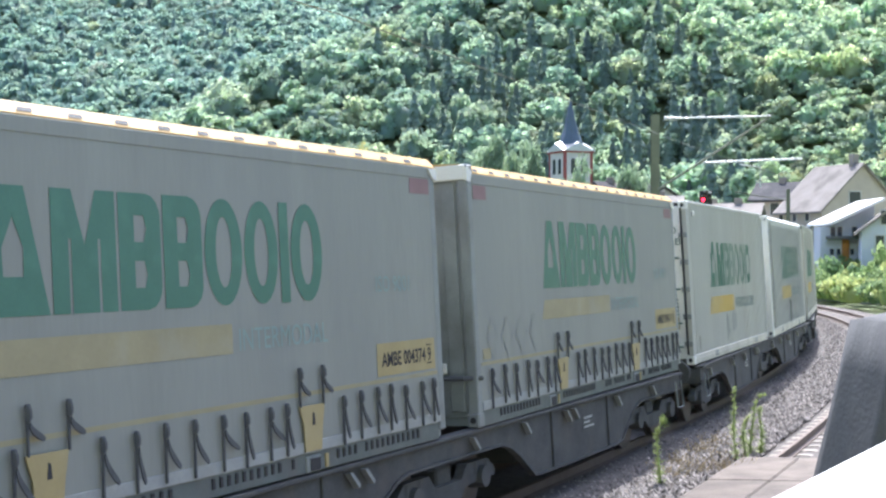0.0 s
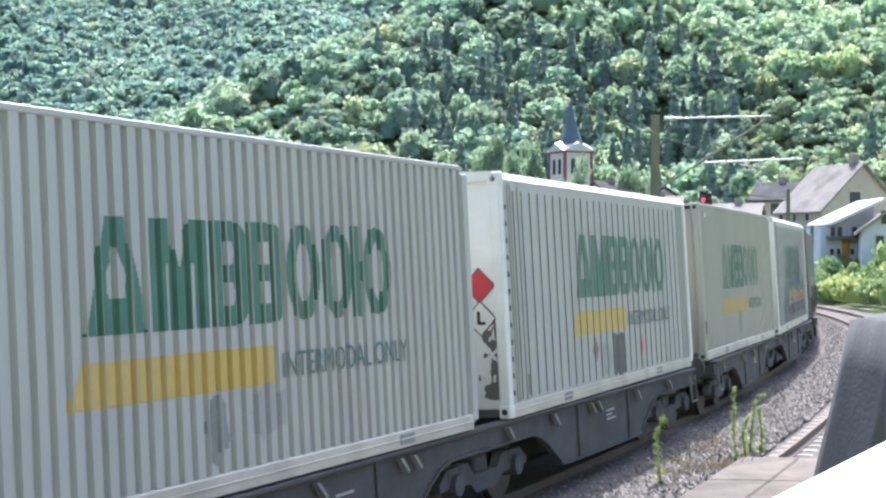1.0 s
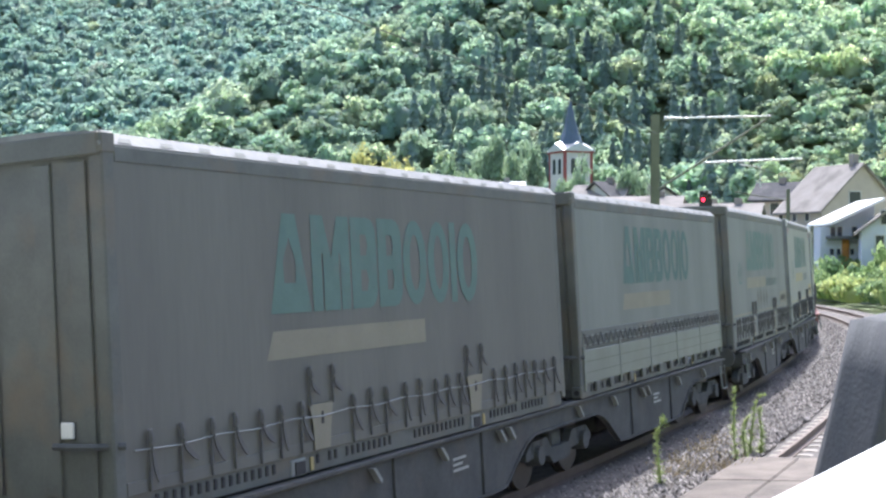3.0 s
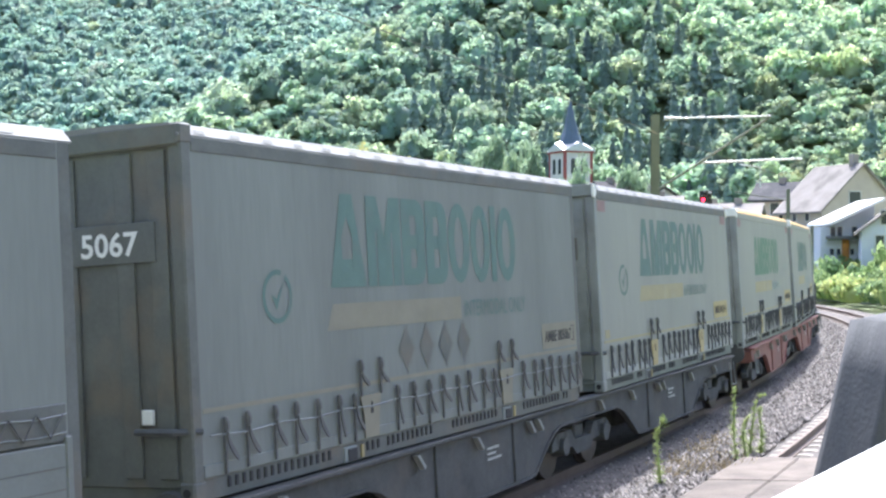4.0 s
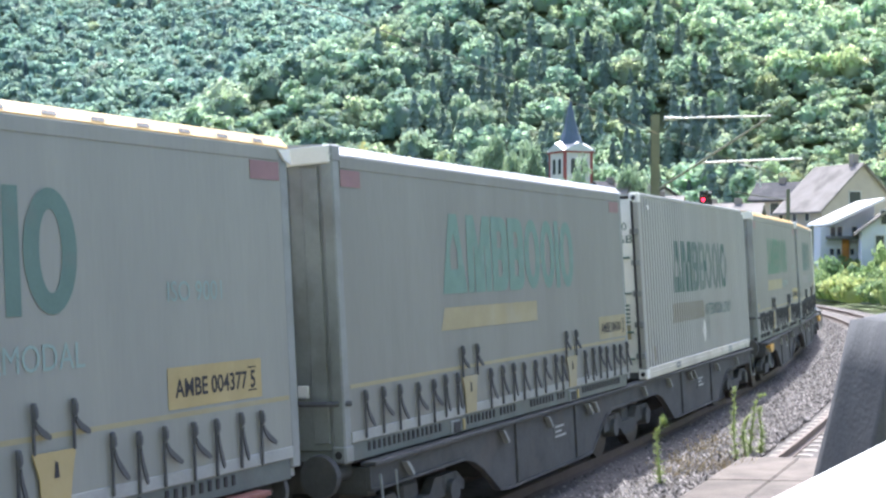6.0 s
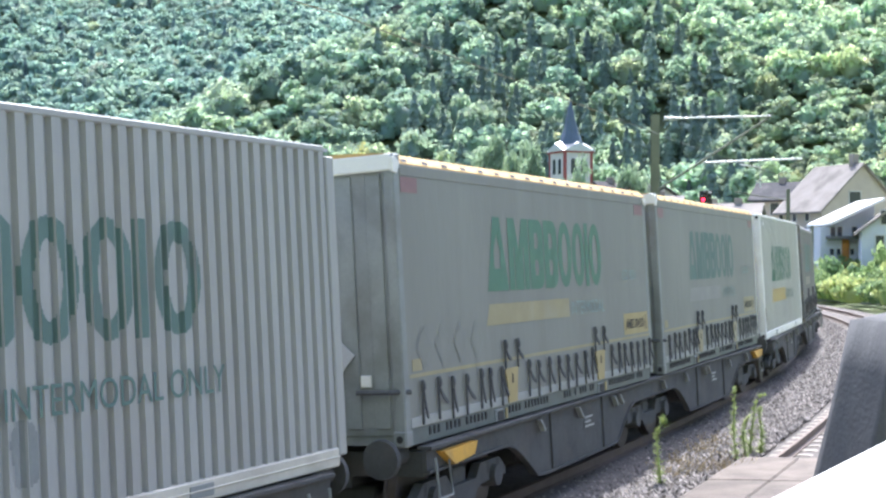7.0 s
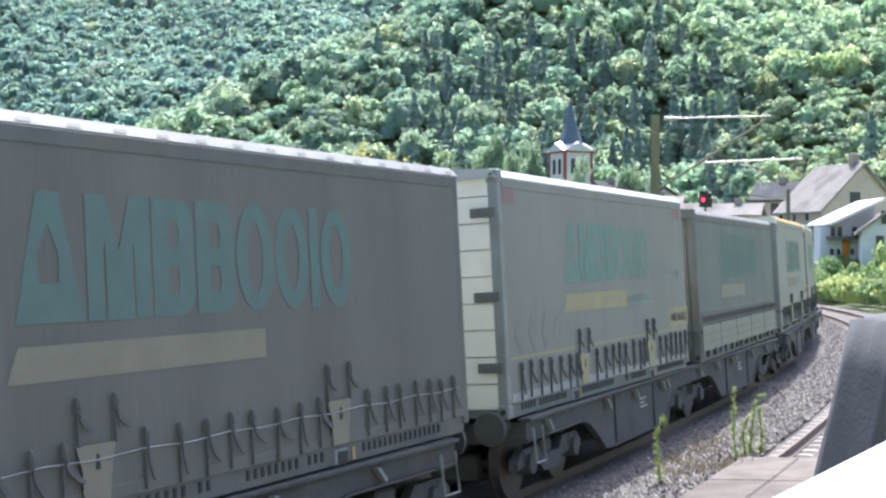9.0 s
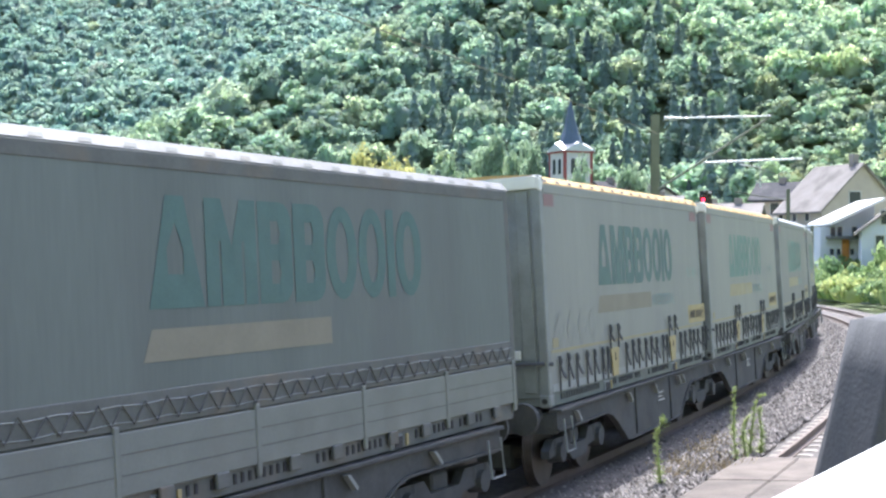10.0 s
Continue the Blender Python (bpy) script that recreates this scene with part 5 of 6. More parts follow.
    if drop:
        # lashed lower curtain edge over hinged aluminium drop sides
        n = 68
        zig = Shape().tube([(-H + 0.2 + (L - 0.4) * i / n, Y - 0.02, 1.84 if i % 2 else 2.02 - 0.012 * (i % 3)) for i in range(n + 1)], 0.008, 4)
        part("lacing", zig, STRAP_FADED, t, "zigzag lacing rope")
        part("lacing_band", Shape().box(-H + 0.15, H - 0.15, Y - 0.006, Y + 0.03, 1.80, 2.08, 0.01), FRAME_DARK, t)
        for z in (1.86, 1.99):
            part("rope_line", Shape().tube([(-H + 0.16 + (L - 0.32) * i / 30, Y - 0.014, z + 0.008 * (-1) ** i) for i in range(31)], 0.006, 4), FRAME_GREY, t, "thin pale customs rope")
        edges = np.linspace(-H + 0.15, H - 0.15, 6)
        for i in range(5):
            b = part("drop_side", Shape().box(float(edges[i]) + 0.03, float(edges[i + 1]) - 0.03, Y - 0.02, Y + 0.01, 1.30, 1.79, 0.012), ALU, t, "grey aluminium drop-side board")
            for z in (1.46, 1.62):
                part("board_groove", Shape().box(float(edges[i]) + 0.05, float(edges[i + 1]) - 0.05, Y - 0.023, Y - 0.02, z - 0.005, z + 0.005), FRAME_DARK, b)
            for q in (0.3, 0.7):
                hx = float(edges[i]) * (1 - q) + float(edges[i + 1]) * q
                part("hinge", Shape().box(hx - 0.09, hx + 0.09, Y - 0.04, Y + 0.0, 1.17, 1.31, 0.01), FRAME_DARK, b)
        for e in edges:
            part("stake", Shape().box(float(e) - 0.035, float(e) + 0.035, Y - 0.03, Y + 0.01, 1.2, 1.84, 0.01), ALU, t)
    else:
        add_straps(t, skin, rng)
        for a in (2.95, 6.42):
            part("strap_pad", Shape().prism([(a - H - 0.15, 1.31), (a - H + 0.13, 1.31), (a - H + 0.16, 1.52), (a - H + 0.21, 1.74), (a - H - 0.22, 1.74), (a - H - 0.16, 1.56)], 1, Y - 0.026, Y - 0.014), plate, t, "yellow protective pad")
            part("pad_symbol", Shape().prism([(a - H - 0.02, 1.55), (a - H + 0.03, 1.55), (a - H + 0.02, 1.66), (a - H - 0.005, 1.67)], 1, Y - 0.030, Y - 0.026), BLACK, t)
    if end_number:
        part("number_board", Shape().box(-H - 0.008, -H + 0.01, -0.95, 0.0, 3.12, 3.46, 0.004), FRAME_DARK, t)
        letter(end_number, 0.2, WHITE, t, -H - 0.012, -0.15, 3.19, 0.62, end=True, bold=0.006)
    return t


def scuffs(t, surface, seed, spots):
    for i, (a, z, w, h, m) in enumerate(spots):
        def inside(x, zz, a=a, z=z, w=w, h=h, i=i, m=m):
            p, q = abs(x + H - a) / w, abs(zz - z) / h
            d = max(p, q) ** 8 if m is FRAME_DARK else (p + q) ** 3 if m in (RED, MAROON, WHITE) else p * p + q * q
            return d < 1 + (0.25 if m in (RED, MAROON, WHITE) else 0.8) * noise.noise(Vector((x * 6 + seed, zz * 6, i)))
        part("scuff", painted(a - H - w * 1.3, a - H + w * 1.3, z - h * 1.3, z + h * 1.3, inside, surface, 0.02, 30), m, t, "dull scraped paint patch")


def steel_body(label, skin, ribbed=False, top=4.24, caption="INTERMODAL ONLY", end="corrugated", end_m=WHITE, mark_at=(1.9, 6.55, 2.47, 3.43), mark_m=GREEN, band=YELLOW,
               rail_m=RAIL_BEIGE, seed=0, graffiti=False, spots=(), roof=ROOF_PALE):
    t = thing("container", label, "container", "swap bodies on the train")
    if ribbed:
        part("side_panel", Shape().box(-H + 0.12, H - 0.12, Y + 0.005, Y + 0.05, 1.28, top - 0.12, 0.004), skin, t)
        surface = lambda x: Y - 0.001
        for a in np.arange(0.45, L - 0.3, 0.30):
            part("panel_seam", shared("panel_seam", lambda: Shape().box(-0.008, 0.008, -0.006, 0.004, 1.32, 4.0), FRAME_GREY), FRAME_GREY, t).location = (float(a) - H, Y - 0.004, 0)
        for a in (0.28, 0.36, 0.62, 8.55, 8.7, 8.84, 8.92):
            part("post_rib", Shape().box(a - H - 0.015, a - H + 0.015, Y - 0.012, Y + 0.005, 1.3, top - 0.15, 0.004), skin, t)
    else:
        part("side_panel", shared(("side_panel", skin.name, L), corrugated_side, skin), skin, t, "corrugated steel side")
        surface = lambda x: corrugation(x) - 0.003
    part("far_side", Shape().box(-H + 0.1, H - 0.1, 1.18, 1.23, BASE, top - 0.08), skin, t)
    part("rear_wall", Shape().box(H - 0.1, H - 0.03, -1.13, 1.13, BASE + 0.1, top - 0.1), skin, t)
    part("floor", Shape().box(-H + 0.05, H - 0.05, -1.2, 1.2, BASE + 0.02, BASE + 0.16), FRAME_DARK, t)
    corner_posts(t, end_m if end != "tank" else skin, top, 0.075)
    if ribbed:
        roof_cap(t, WHITE, top)
    else:
        part("roof", Shape().box(-H + 0.02, H - 0.02, -1.2, 1.2, top - 0.05, top - 0.02), roof, t)
        part("top_rail", Shape().box(-H + 0.14, H - 0.14, Y + 0.015, Y + 0.085, top - 0.065, top, 0.012), rail_m if rail_m is not RAIL_BEIGE else skin, t)
        part("lifting_eye", Shape().box(-H + 0.55, -H + 0.66, Y - 0.015, Y + 0.02, top - 0.28, top - 0.2, 0.012), WHITE, t)
    part("bottom_rail", Shape().box(-H + 0.14, H - 0.14, Y + 0.0, Y + 0.1, BASE, 1.285, 0.014), rail_m, t, "cream painted bottom rail")
    part("rail_lip", Shape().box(-H + 0.14, H - 0.14, Y - 0.012, Y + 0.02, 1.19, 1.205, 0.004), rail_m, t)
    for a in (2.2, 6.9):
        part("grab_pocket", Shape().box(a - H - 0.16, a - H + 0.16, Y - 0.008, Y + 0.01, 1.14, 1.25, 0.006), FRAME_GREY, t)
    end_wall(t, end, end_m, end_m, top)
    x0, x1, zb, zt = mark_at
    if ribbed:
        flat_mark(t, x0, x1, zb, zt, Y - 0.003, mark_m)
    else:
        for i, sh in enumerate(mark(x0 - H, x1 - H, zb, zt, surface)):
            part("mark_shape", sh, mark_m, t, "bold green painted shape" if i == 0 else "")
    zs, ze = zb - 0.55, zb - 0.20
    xe = x0 + 2.35 if ribbed else x0 + 2.47 if "ONLY" in caption else x0 + 2.95
    part("band", painted(x0 - 0.22 - H, xe - H, zs, ze, lambda x, z: x > x0 - H - 0.22 + 0.15 * (z - zs) / (ze - zs), surface, 0.018, 14), band, t, "ochre yellow painted band")
    letter(caption, 0.24, CAPTION, t, xe + 0.1 - H, Y + 0.012 if not ribbed else Y - 0.004, zs + 0.04, x1 - xe + 0.15)
    scuffs(t, surface, seed, spots)
    part("label_patch", Shape().box(0.62 - H, 0.75 - H, Y - 0.004 if ribbed else Y + 0.02, Y + 0.006 if ribbed else Y + 0.03, 1.36, 1.62), YELLOW_GRIMY, t)
    if graffiti:
        spray(t, surface)
    return t


def spray(t, surface):
    """A sprayed mural along the lower half: blue drips, gold to coral letters of no word, purple below."""
    crest = ((2.1, 1.66), (2.45, 1.54), (2.72, 1.61), (2.9, 1.98), (3.28, 2.31), (3.34, 2.17), (3.88, 2.32), (4.03, 2.15), (4.2, 1.9), (4.4, 2.24), (4.7, 2.35),
             (5.4, 2.16), (5.85, 2.10), (6.3, 2.19), (6.6, 2.34), (7.05, 2.15), (7.35, 2.21), (7.85, 2.16), (8.15, 2.02), (8.3, 1.80))

    def top_of(a):
        for (a0, z0), (a1, z1) in zip(crest, crest[1:]):
            if a0 <= a <= a1:
                q = (a - a0) / (a1 - a0)
                return z0 + (z1 - z0) * q ** 1.5 if z1 > z0 else z1 + (z0 - z1) * (1 - q) ** 1.5
        return 0.0

    sea = lambda a: 1.83 + 0.012 * math.sin(a * 3.1) + 0.010 * math.sin(a * 7.7)
    low, high = 2.1, 8.3
    blue = lambda x, z: (1.55 < x + H < 8.75) and z < 2.40 + 0.26 * noise.noise(Vector(((x + H) * 2.3, 0, 4))) + 0.55 * max(0.0, noise.noise(Vector(((x + H) * 6.5, 7, 1)))) + 0.16 * max(0.0, math.sin((x + H) * 21)) ** 3 - 0.55 * max(0.0, 2.6 - x - H) - 0.9 * max(0.0, x + H - 8.3)
    inside = lambda x, z, d: low - d < x + H < high + d and z < top_of(min(max(x + H, low), high)) + d
    layer = lambda name, paint, label, test, depth, zt: part(name, painted(low - 0.05 - H, high + 0.05 - H, 1.32, zt, test, lambda x: surface(x) - depth, 0.02, 70), paint, t, label)
    part("mural_blue", painted(1.5 - H, 8.78 - H, 1.32, 2.92, blue, lambda x: surface(x) - 0.001, 0.02, 70), PAINT_BLUE, t, "blue sprayed drips")
    layer("mural_outline", PAINT_OUT, "dark sprayed outline", lambda x, z: inside(x, z, 0.035), 0.002, 2.6)
    layer("mural_gold", PAINT_GOLD, "gold sprayed lettering shapes", lambda x, z: inside(x, z, 0.0), 0.003, 2.6)
    layer("mural_fade", PAINT_AMBER, "amber sprayed fade", lambda x, z: inside(x, z, 0.0) and z < sea(x + H) + 0.25, 0.0035, 2.2)
    layer("mural_coral", PAINT_CORAL, "coral sprayed fade", lambda x, z: inside(x, z, 0.0) and z < sea(x + H) + 0.17, 0.004, 2.2)
    layer("mural_blush", PAINT_BLUSH, "pale pink sprayed edge", lambda x, z: inside(x, z, 0.0) and z < sea(x + H) + 0.05, 0.0045, 2.1)
    layer("mural_purple", PAINT_PURPLE, "purple sprayed base", lambda x, z: inside(x, z, 0.0) and z < sea(x + H), 0.005, 2.0)
    rng = random.Random(5)
    for i in range(11):
        a = 2.75 + i * 0.5 + rng.uniform(-0.1, 0.1)
        bend, reach, foot = rng.uniform(-0.22, 0.22), rng.uniform(0.3, 0.62), rng.uniform(1.40, 1.52)
        for paint, dx, r in ((PAINT_OUT, 0.0, 0.010), (WHITE, 0.022, 0.005)):
            pts = [(a - H + dx + bend * math.sin(q / 9 * 4.0), surface(0) - 0.007, foot + q / 9 * reach + 0.05 * math.sin(q)) for q in range(10)]
            part("mural_stroke", Shape().tube(pts, [0.002] + [r] * 8 + [0.002], 5), paint, t)


# ---- wagons ----
def wagon(label, side_m, yellow=False, length=19.74):
    t = thing("flat_wagon", label, "freight wagon", "container wagons of the train")
    h = length / 2 - 0.62
    def belly(x):
        """Lower edge of the side beam: deep under each load, arched up over the bogies."""
        q = abs(abs(x) - 4.1)
        f = min(max((q - 1.75) / 1.15, 0), 1)
        return 0.26 + 0.54 * math.sin(f * math.pi / 2) ** 1.2
    xs = [-h + 2 * h * k / 72 for k in range(73)]
    poly = [(-h, 1.06), (h, 1.06)] + [(x, belly(x)) for x in xs[::-1]]
    for sy in (-1, 1):
        b = part("side_beam", Shape().prism(poly, 1, sy * 1.16 - 0.02, sy * 1.16 + 0.02), side_m, t)
        part("top_flange", Shape().box(-h, h, sy * 1.16 - 0.09, sy * 1.16 + 0.09, 1.04, 1.085, 0.008), WAGON_DARK if side_m is WAGON_DARK else side_m, b)
        part("bottom_flange", Shape().prism([(x, belly(x) - 0.015) for x in xs] + [(x, belly(x) + 0.015) for x in xs[::-1]], 1, sy * 1.16 - 0.05, sy * 1.16 + 0.05), side_m, b)
        for x in (-5.3, -3.0, 3.0, 5.3):
            part("stiffener", shared(("stiffener", side_m.name), lambda: Shape().box(-0.03, 0.03, -0.05, 0.05, 0.28, 1.04, 0.01), side_m), side_m, b).location = (x, sy * 1.16, 0)
    for x in (-h + 0.1, -5.6, -2.6, 2.6, 5.6, h - 0.1):
        part("cross_member", Shape().box(x - 0.1, x + 0.1, -1.14, 1.14, 0.75, 1.03, 0.01), side_m, t)
    part("centre_sill", Shape().box(-h, h, -0.25, 0.25, 0.62, 1.0, 0.01), WAGON_DARK, t)
    for sx in (-1, 1):
        part("brake_rigging", Shape().box(sx * 4.1 - 1.0, sx * 4.1 + 1.0, -0.55, 0.55, 0.30, 0.74, 0.04), WAGON_DARK, t)
        part("air_tank", Shape().tube([(sx * 5.0 - 0.7, 0.8, 0.5), (sx * 5.0 + 0.7, 0.8, 0.5)], 0.2, 14), WAGON_DARK, t)
        part("brake_beam", Shape().box(sx * 7.7 - 1.3, sx * 7.7 + 1.3, -0.42, 0.42, 0.22, 0.6, 0.04), WAGON_DARK, t)
    for i, x in enumerate((-8.6, -5.9, -4.3, -2.6, -2.3, 0.3, 1.9, 3.4, 3.7, 5.6, 7.4)):
        s = Shape().prism([(x, 1.0), (x + 0.06, 1.0), (x + 0.20, 0.86), (x + 0.17, 0.83)], 1, -1.27, -1.20)
        part("lashing_lever", s, FRAME_GREY, t, "pale steel lever on the side beam")
    for x in (-3.6, 4.5):
        part("stencil_panel", Shape().box(x - 0.3, x + 0.3, -1.184, -1.181, 0.62, 0.86), side_m, t)
        for k in range(3):
            part("stencil_bar", Shape().box(x - 0.24, x + (0.18, 0.02, 0.12)[k], -1.188, -1.185, 0.66 + 0.065 * k, 0.69 + 0.065 * k), STEEL_GREY, t)
    if yellow:
        for x in (-9.0, 8.2):
            part("hand_brake_guard", Shape().prism([(x, 1.0), (x + 0.95, 1.0), (x + 0.85, 0.86), (x + 0.3, 0.82)], 1, -1.28, -1.18), WAGON_YELLOW, t, "yellow painted bracket")
    # bogies
    for c in (-8.0, 0.0, 8.0):
        b = part("bogie", Shape().box(c - 0.2, c + 0.2, -1.0, 1.0, 0.42, 0.70, 0.03), WAGON_DARK, t)
        for sy in (-1, 1):
            prof = [(c - 1.3, 0.52), (c - 1.1, 0.66), (c - 0.5, 0.66), (c - 0.35, 0.5), (c + 0.35, 0.5), (c + 0.5, 0.66), (c + 1.1, 0.66), (c + 1.3, 0.52), (c + 1.3, 0.42), (c + 1.0, 0.44), (c + 0.45, 0.40), (c + 0.3, 0.28), (c - 0.3, 0.28), (c - 0.45, 0.40), (c - 1.0, 0.44), (c - 1.3, 0.42)]
            part("bogie_frame", Shape().prism(prof, 1, sy * 1.0 - 0.06, sy * 1.0 + 0.06), WAGON_DARK, b)
            for dx in (-0.9, 0.9):
                part("axle_box", Shape().tube([(c + dx, sy * 0.92, 0.46), (c + dx, sy * 1.13, 0.46)], [0.15, 0.13], 12), WAGON_DARK, b)
                for q in (-0.16, 0.16):
                    part("spring", Shape().tube([(c + dx + q, sy * 1.02, 0.50), (c + dx + q, sy * 1.02, 0.66)], 0.06, 8), WAGON_DARK, b)
        for dx in (-0.9, 0.9):
            s = Shape().tube([(c + dx, -0.95, 0.46), (c + dx, 0.95, 0.46)], 0.08, 10)
            for sy in (-1, 1):
                s.tube([(c + dx, sy * 0.69, 0.46), (c + dx, sy * 0.72, 0.46), (c + dx, sy * 0.725, 0.46), (c + dx, sy * 0.82, 0.46)], [0.485, 0.485, 0.46, 0.455], 28)
            part("wheelset", s, WHEEL, t)
    for sx in (-1, 1):
        for sy in (-0.87, 0.87):
            x = sx * h
            part("buffer", Shape().tube([(x, sy, 1.0), (x + sx * 0.42, sy, 1.0), (x + sx * 0.43, sy, 1.0), (x + sx * 0.5, sy, 1.0)], [0.11, 0.09, 0.22, 0.21], 16), WAGON_DARK, t)
        part("coupling", Shape().tube([(sx * h, 0, 1.0), (sx * (h + 0.5), 0, 0.92)], 0.05, 8), WAGON_DARK, t)
        part("step_rail", Shape().tube([(sx * (h - 0.1), -1.24, 0.95), (sx * (h - 0.1), -1.27, 0.5), (sx * (h - 0.45), -1.27, 0.5), (sx * (h - 0.45), -1.24, 0.95)], 0.018, 6), FRAME_GREY, t)
    return t


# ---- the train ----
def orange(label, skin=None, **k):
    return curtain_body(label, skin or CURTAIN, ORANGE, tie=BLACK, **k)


CENTRES = (-5.58, 4.47, 14.46, 24.31, 34.5, 44.46, 55.08, 65.0, 75.45, 85.62, 96.13, 106.3, 116.39, 126.47, 136.84, 146.77, 157.18, 167.34, 177.61, 187.85, 198.18, 207.9, 218.1, 228.2, 238.5, 248.6)
LENGTHS = (9.2, 9.21, 8.7, 9.22, 8.97, 9.44, 9.4, 9.22, 9.17, 9.39, 9.26, 9.57, 9.09, 9.2, 9.18, 9.39, 9.04, 9.31, 8.96, 9.65, 8.83, 9.29, 9.25, 9.25, 9.25, 9.25)
# metres by which the train runs behind (+) or ahead of its mean speed, every half second
LAG = (-0.59, -0.12, -0.27, 0.26, 0.06, 0.5, 0.1, 0.3, -0.22, 0.12, -0.4, -0.01, -0.4, 0.0, -0.34, 0.09, -0.27, 0.18, -0.05, 0.45, -0.04)


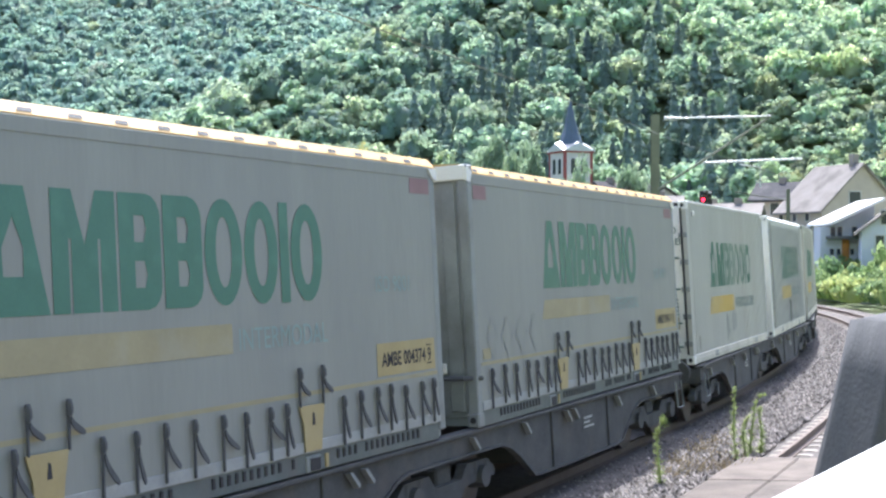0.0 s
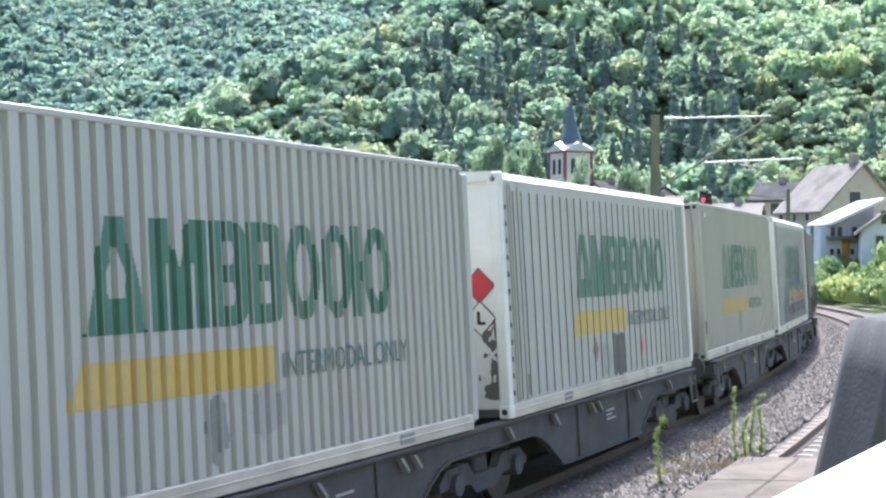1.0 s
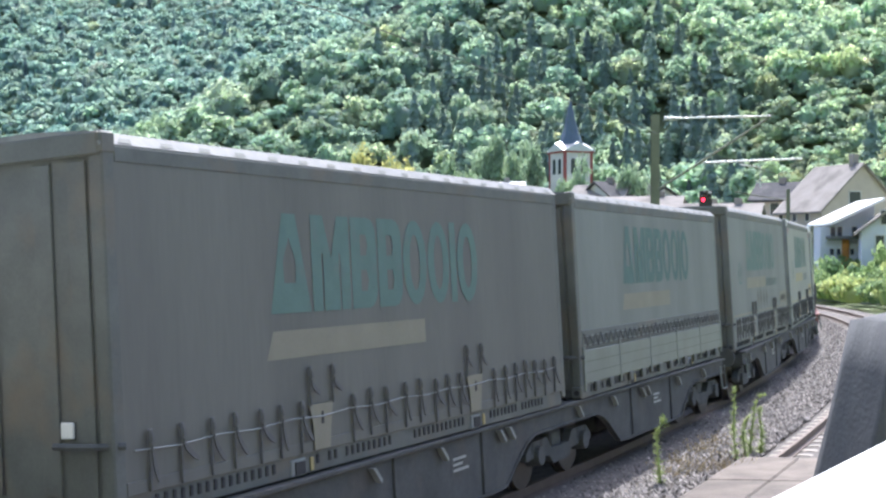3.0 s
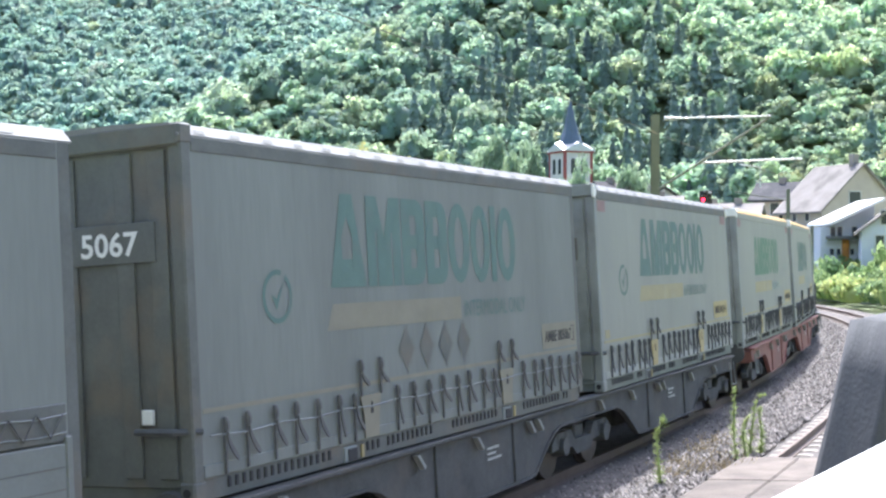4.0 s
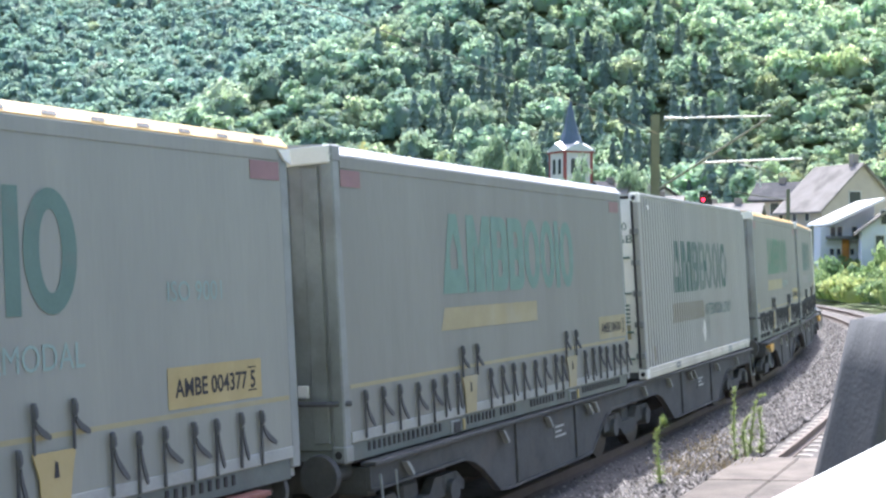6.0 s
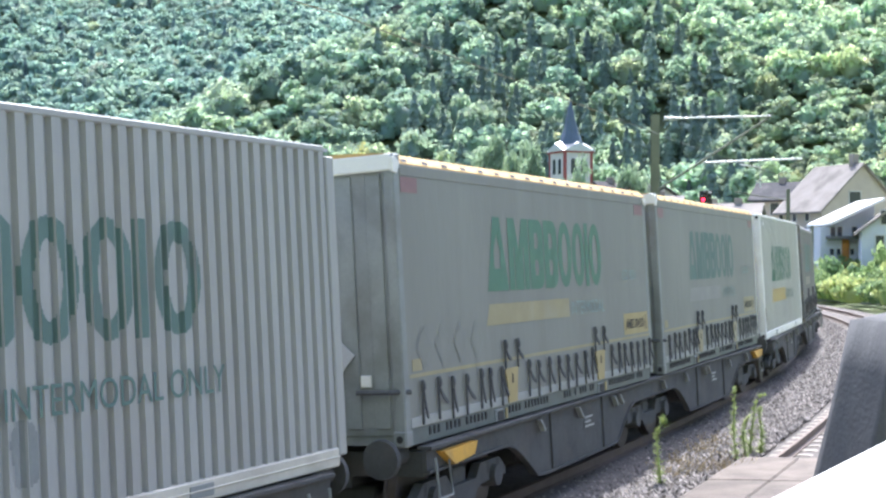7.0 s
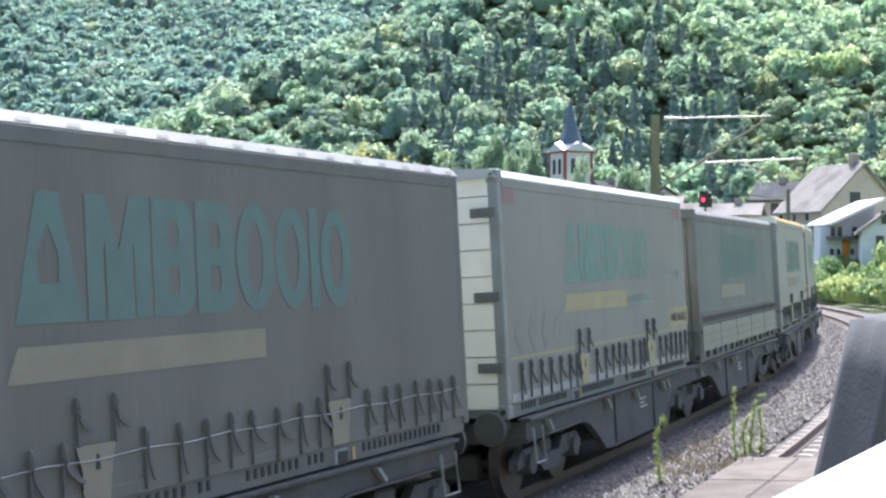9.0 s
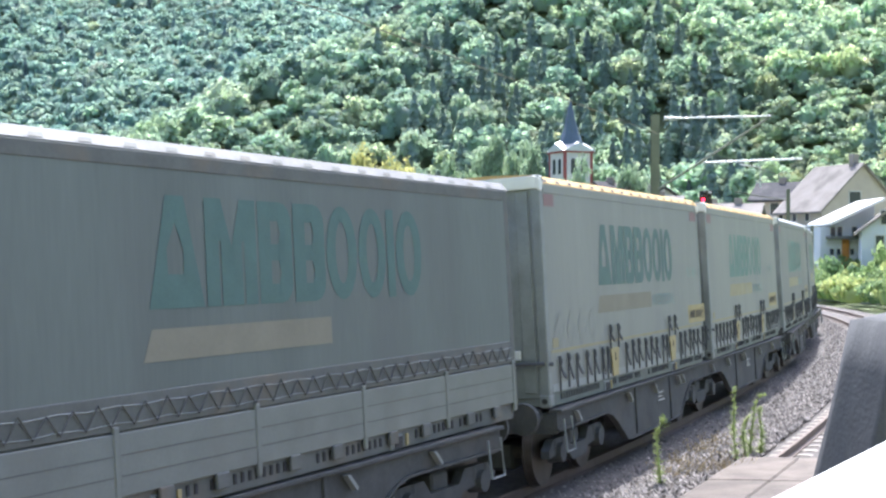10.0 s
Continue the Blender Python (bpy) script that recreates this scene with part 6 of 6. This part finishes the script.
def build_train():
    W = "off-white tarpaulin swap body with orange roof edge"
    D = "dirty dark grey tarpaulin swap body, faint green shapes"
    C = "corrugated pale steel container with ochre band"
    bodies = [
        lambda: orange(W, digits="004374 9", seed=1),
        lambda: orange(W + ", four placard diamonds", digits="004319 0", diamonds=4, seed=2),
        lambda: steel_body(C + ", white doors", STEEL_WHITE, end="tank", seed=3, mark_at=(2.03, 6.75, 2.54, 3.46), spots=((4.4, 1.75, 0.3, 0.24, STEEL_GREY), (3.6, 1.7, 0.14, 0.3, FRAME_GREY))),
        lambda: steel_body("smooth white panelled container with seams, placards and sprayed patches", STEEL_WHITE, ribbed=True, end="hazard", mark_at=(2.76, 7.5, 2.55, 3.48), seed=4,
                   spots=((4.7, 1.62, 0.3, 0.32, FRAME_DARK), (4.0, 1.6, 0.25, 0.25, STEEL_GREY), (3.5, 1.75, 0.14, 0.2, MAROON), (5.9, 1.68, 0.1, 0.2, RED))),
        lambda: steel_body(C + ", cream coloured", STEEL_BEIGE, end="corrugated", end_m=STEEL_BEIGE, caption="INTERMODAL", mark_at=(2.2, 6.82, 2.47, 3.43), seed=5, spots=((4.1, 1.72, 0.16, 0.25, FRAME_GREY),)),
        lambda: steel_body("white panelled container with a blue, orange and purple sprayed mural", STEEL_WHITE, ribbed=True, end="scrawl", mark_at=(2.45, 7.12, 2.56, 3.49), mark_m=GREEN_DARK, seed=6, graffiti=True),
        lambda: curtain_body(D, CURTAIN_DARK, ROOF_DIRTY, top=4.12, mark_m=GREEN_DARK, band=YELLOW_GRIMY, caption="", iso=False, digits="", plate=YELLOW_GRIMY, frame_m=FRAME_DARK, end="dirty", end_m=FRAME_DARK, corner=None, line=False, seed=7, mark_at=(2.2, 6.7, 2.62, 3.55)),
        lambda: curtain_body("dark slate tarpaulin swap body laced over grey drop sides", CURTAIN_DUSTY, ROOF_DIRTY, top=4.10, mark_m=GREEN_TEAL, band=YELLOW_GRIMY, caption="", iso=False, digits="", frame_m=FRAME_DARK, end="dirty", corner=None, line=False, drop=True, seed=8),
        lambda: curtain_body(D + ", numbered end", CURTAIN_DUSTY, ROOF_DIRTY, mark_m=GREEN_DARK, band=YELLOW_GRIMY, caption="INTERMODAL ONLY", cap_m=GREEN_DARK, iso=False, digits="005067 1", plate=YELLOW_GRIMY, diamonds=4, frame_m=FRAME_DARK, end="dirty", end_m=FRAME_DARK, emblem=True, corner=None, seed=9, end_number="5067", mark_at=(2.3, 6.95, 2.84, 3.78)),
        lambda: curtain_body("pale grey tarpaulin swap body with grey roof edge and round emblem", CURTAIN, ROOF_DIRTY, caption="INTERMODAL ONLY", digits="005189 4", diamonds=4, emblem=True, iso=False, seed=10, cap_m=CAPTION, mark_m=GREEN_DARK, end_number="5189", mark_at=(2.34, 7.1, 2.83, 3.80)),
        lambda: orange(W, digits="004375 4", seed=11, diamonds=4, end="holder"),
        lambda: orange(W + ", four placard diamonds", digits="004377 5", seed=12, diamonds=4, mark_m=GREEN_DARK),
        lambda: curtain_body("grey tarpaulin swap body with pale roof edge", CURTAIN_GREY, ROOF_PALE, mark_m=GREEN_FADED, caption="", iso=False, plate=YELLOW_FADED, digits="004301 2", seed=13),
        lambda: steel_body(C, STEEL_GREY, end="tank", mark_m=GREEN_DARK, band=YELLOW_GRIMY, seed=14, mark_at=(2.2, 7.03, 2.5, 3.45), spots=((4.6, 1.7, 0.16, 0.25, WHITE), (4.95, 1.75, 0.16, 0.25, FRAME_GREY))),
        lambda: orange(W + ", four placard diamonds", digits="004330 6", diamonds=4, seed=15, skin=CURTAIN_GREY, end="holder"),
        lambda: orange(W + ", grey band", digits="004342 5", diamonds=4, seed=16, skin=CURTAIN_GREY, mark_m=GREEN_DARK, band=BAR_GREY, plate=YELLOW_FADED, end="framed"),
        lambda: steel_body(C + ", clean white", STEEL_WHITE, caption="INTERMODAL", end="corrugated", end_m=WHITE, rail_m=WHITE, seed=17, mark_at=(2.01, 6.66, 2.52, 3.46), spots=((4.5, 1.72, 0.16, 0.25, STEEL_GREY), (4.95, 1.75, 0.16, 0.25, STEEL_GREY))),
        lambda: curtain_body(D, CURTAIN_DARK, ROOF_DIRTY, mark_m=GREEN_DARK, band=YELLOW_GRIMY, caption="", iso=False, digits="", plate=YELLOW_GRIMY, frame_m=FRAME_DARK, end="dirty", end_m=FRAME_GREY, corner=None, line=False, seed=18, top=4.2, mark_at=(2.2, 6.8, 2.66, 3.62)),
        lambda: curtain_body("grey-white tarpaulin swap body with cream doors and pale roof edge", CURTAIN_GREY, ROOF_PALE, caption="INTERMODAL", digits="006582 0", plate=YELLOW_FADED, diamonds=4, end="doors", end_m=DOOR_WHITE, mark_m=GREEN_FADED, seed=19, frame_m=FRAME_GREY, mark_at=(2.33, 6.62, 2.78, 3.65)),
        lambda: curtain_body("dark slate tarpaulin swap body laced over grey drop sides", CURTAIN_SLATE, ROOF_DIRTY, top=4.10, mark_m=GREEN_TEAL, band=YELLOW_GRIMY, caption="", iso=False, digits="", frame_m=FRAME_DARK, end="dirty", corner=None, line=False, drop=True, seed=20, mark_at=(2.5, 7.2, 2.72, 3.65)),
        lambda: orange(W + ", four placard diamonds", diamonds=4, seed=21, mark_m=GREEN_DARK, band=YELLOW_GRIMY),
        lambda: orange(W, seed=22, mark_m=GREEN_FADED, band=YELLOW_FADED),
        lambda: curtain_body("grey tarpaulin swap body with pale roof edge", CURTAIN_GREY, ROOF_PALE, mark_m=GREEN_FADED, iso=False, plate=YELLOW_FADED, seed=23),
        lambda: curtain_body("grey tarpaulin swap body with pale roof edge", CURTAIN_GREY, ROOF_PALE, mark_m=GREEN_FADED, iso=False, plate=YELLOW_FADED, seed=24),
        lambda: orange(W, seed=25),
        lambda: orange(W, seed=26),
    ]
    cargo = []
    for length, make in zip(LENGTHS, bodies):
        size(length)
        cargo.append(make())
    wagons = []
    for i in range(13):
        red = i == 5
        wagons.append(wagon("red painted flat wagon with deep side beams" if red else "grimy black flat wagon with yellow brackets" if i == 7 else "grimy black flat wagon with deep side beams",
                            WAGON_RED if red else WAGON_DARK, yellow=i == 7))
    return cargo, wagons


CARGO, WAGONS = build_train()


def motions():
    """The whole train runs along the curve, all but steadily."""
    times = [(0.5 * k, SPEED * 0.5 * k - lag) for k, lag in enumerate(LAG)]
    for ob, c in zip(CARGO, CENTRES):
        walk(ob, [(t, track_pose(c - gone)) for t, gone in times])
    for i, ob in enumerate(WAGONS):
        c = (CENTRES[2 * i] + CENTRES[2 * i + 1]) / 2
        walk(ob, [(t, track_pose(c - gone)) for t, gone in times])


motions()
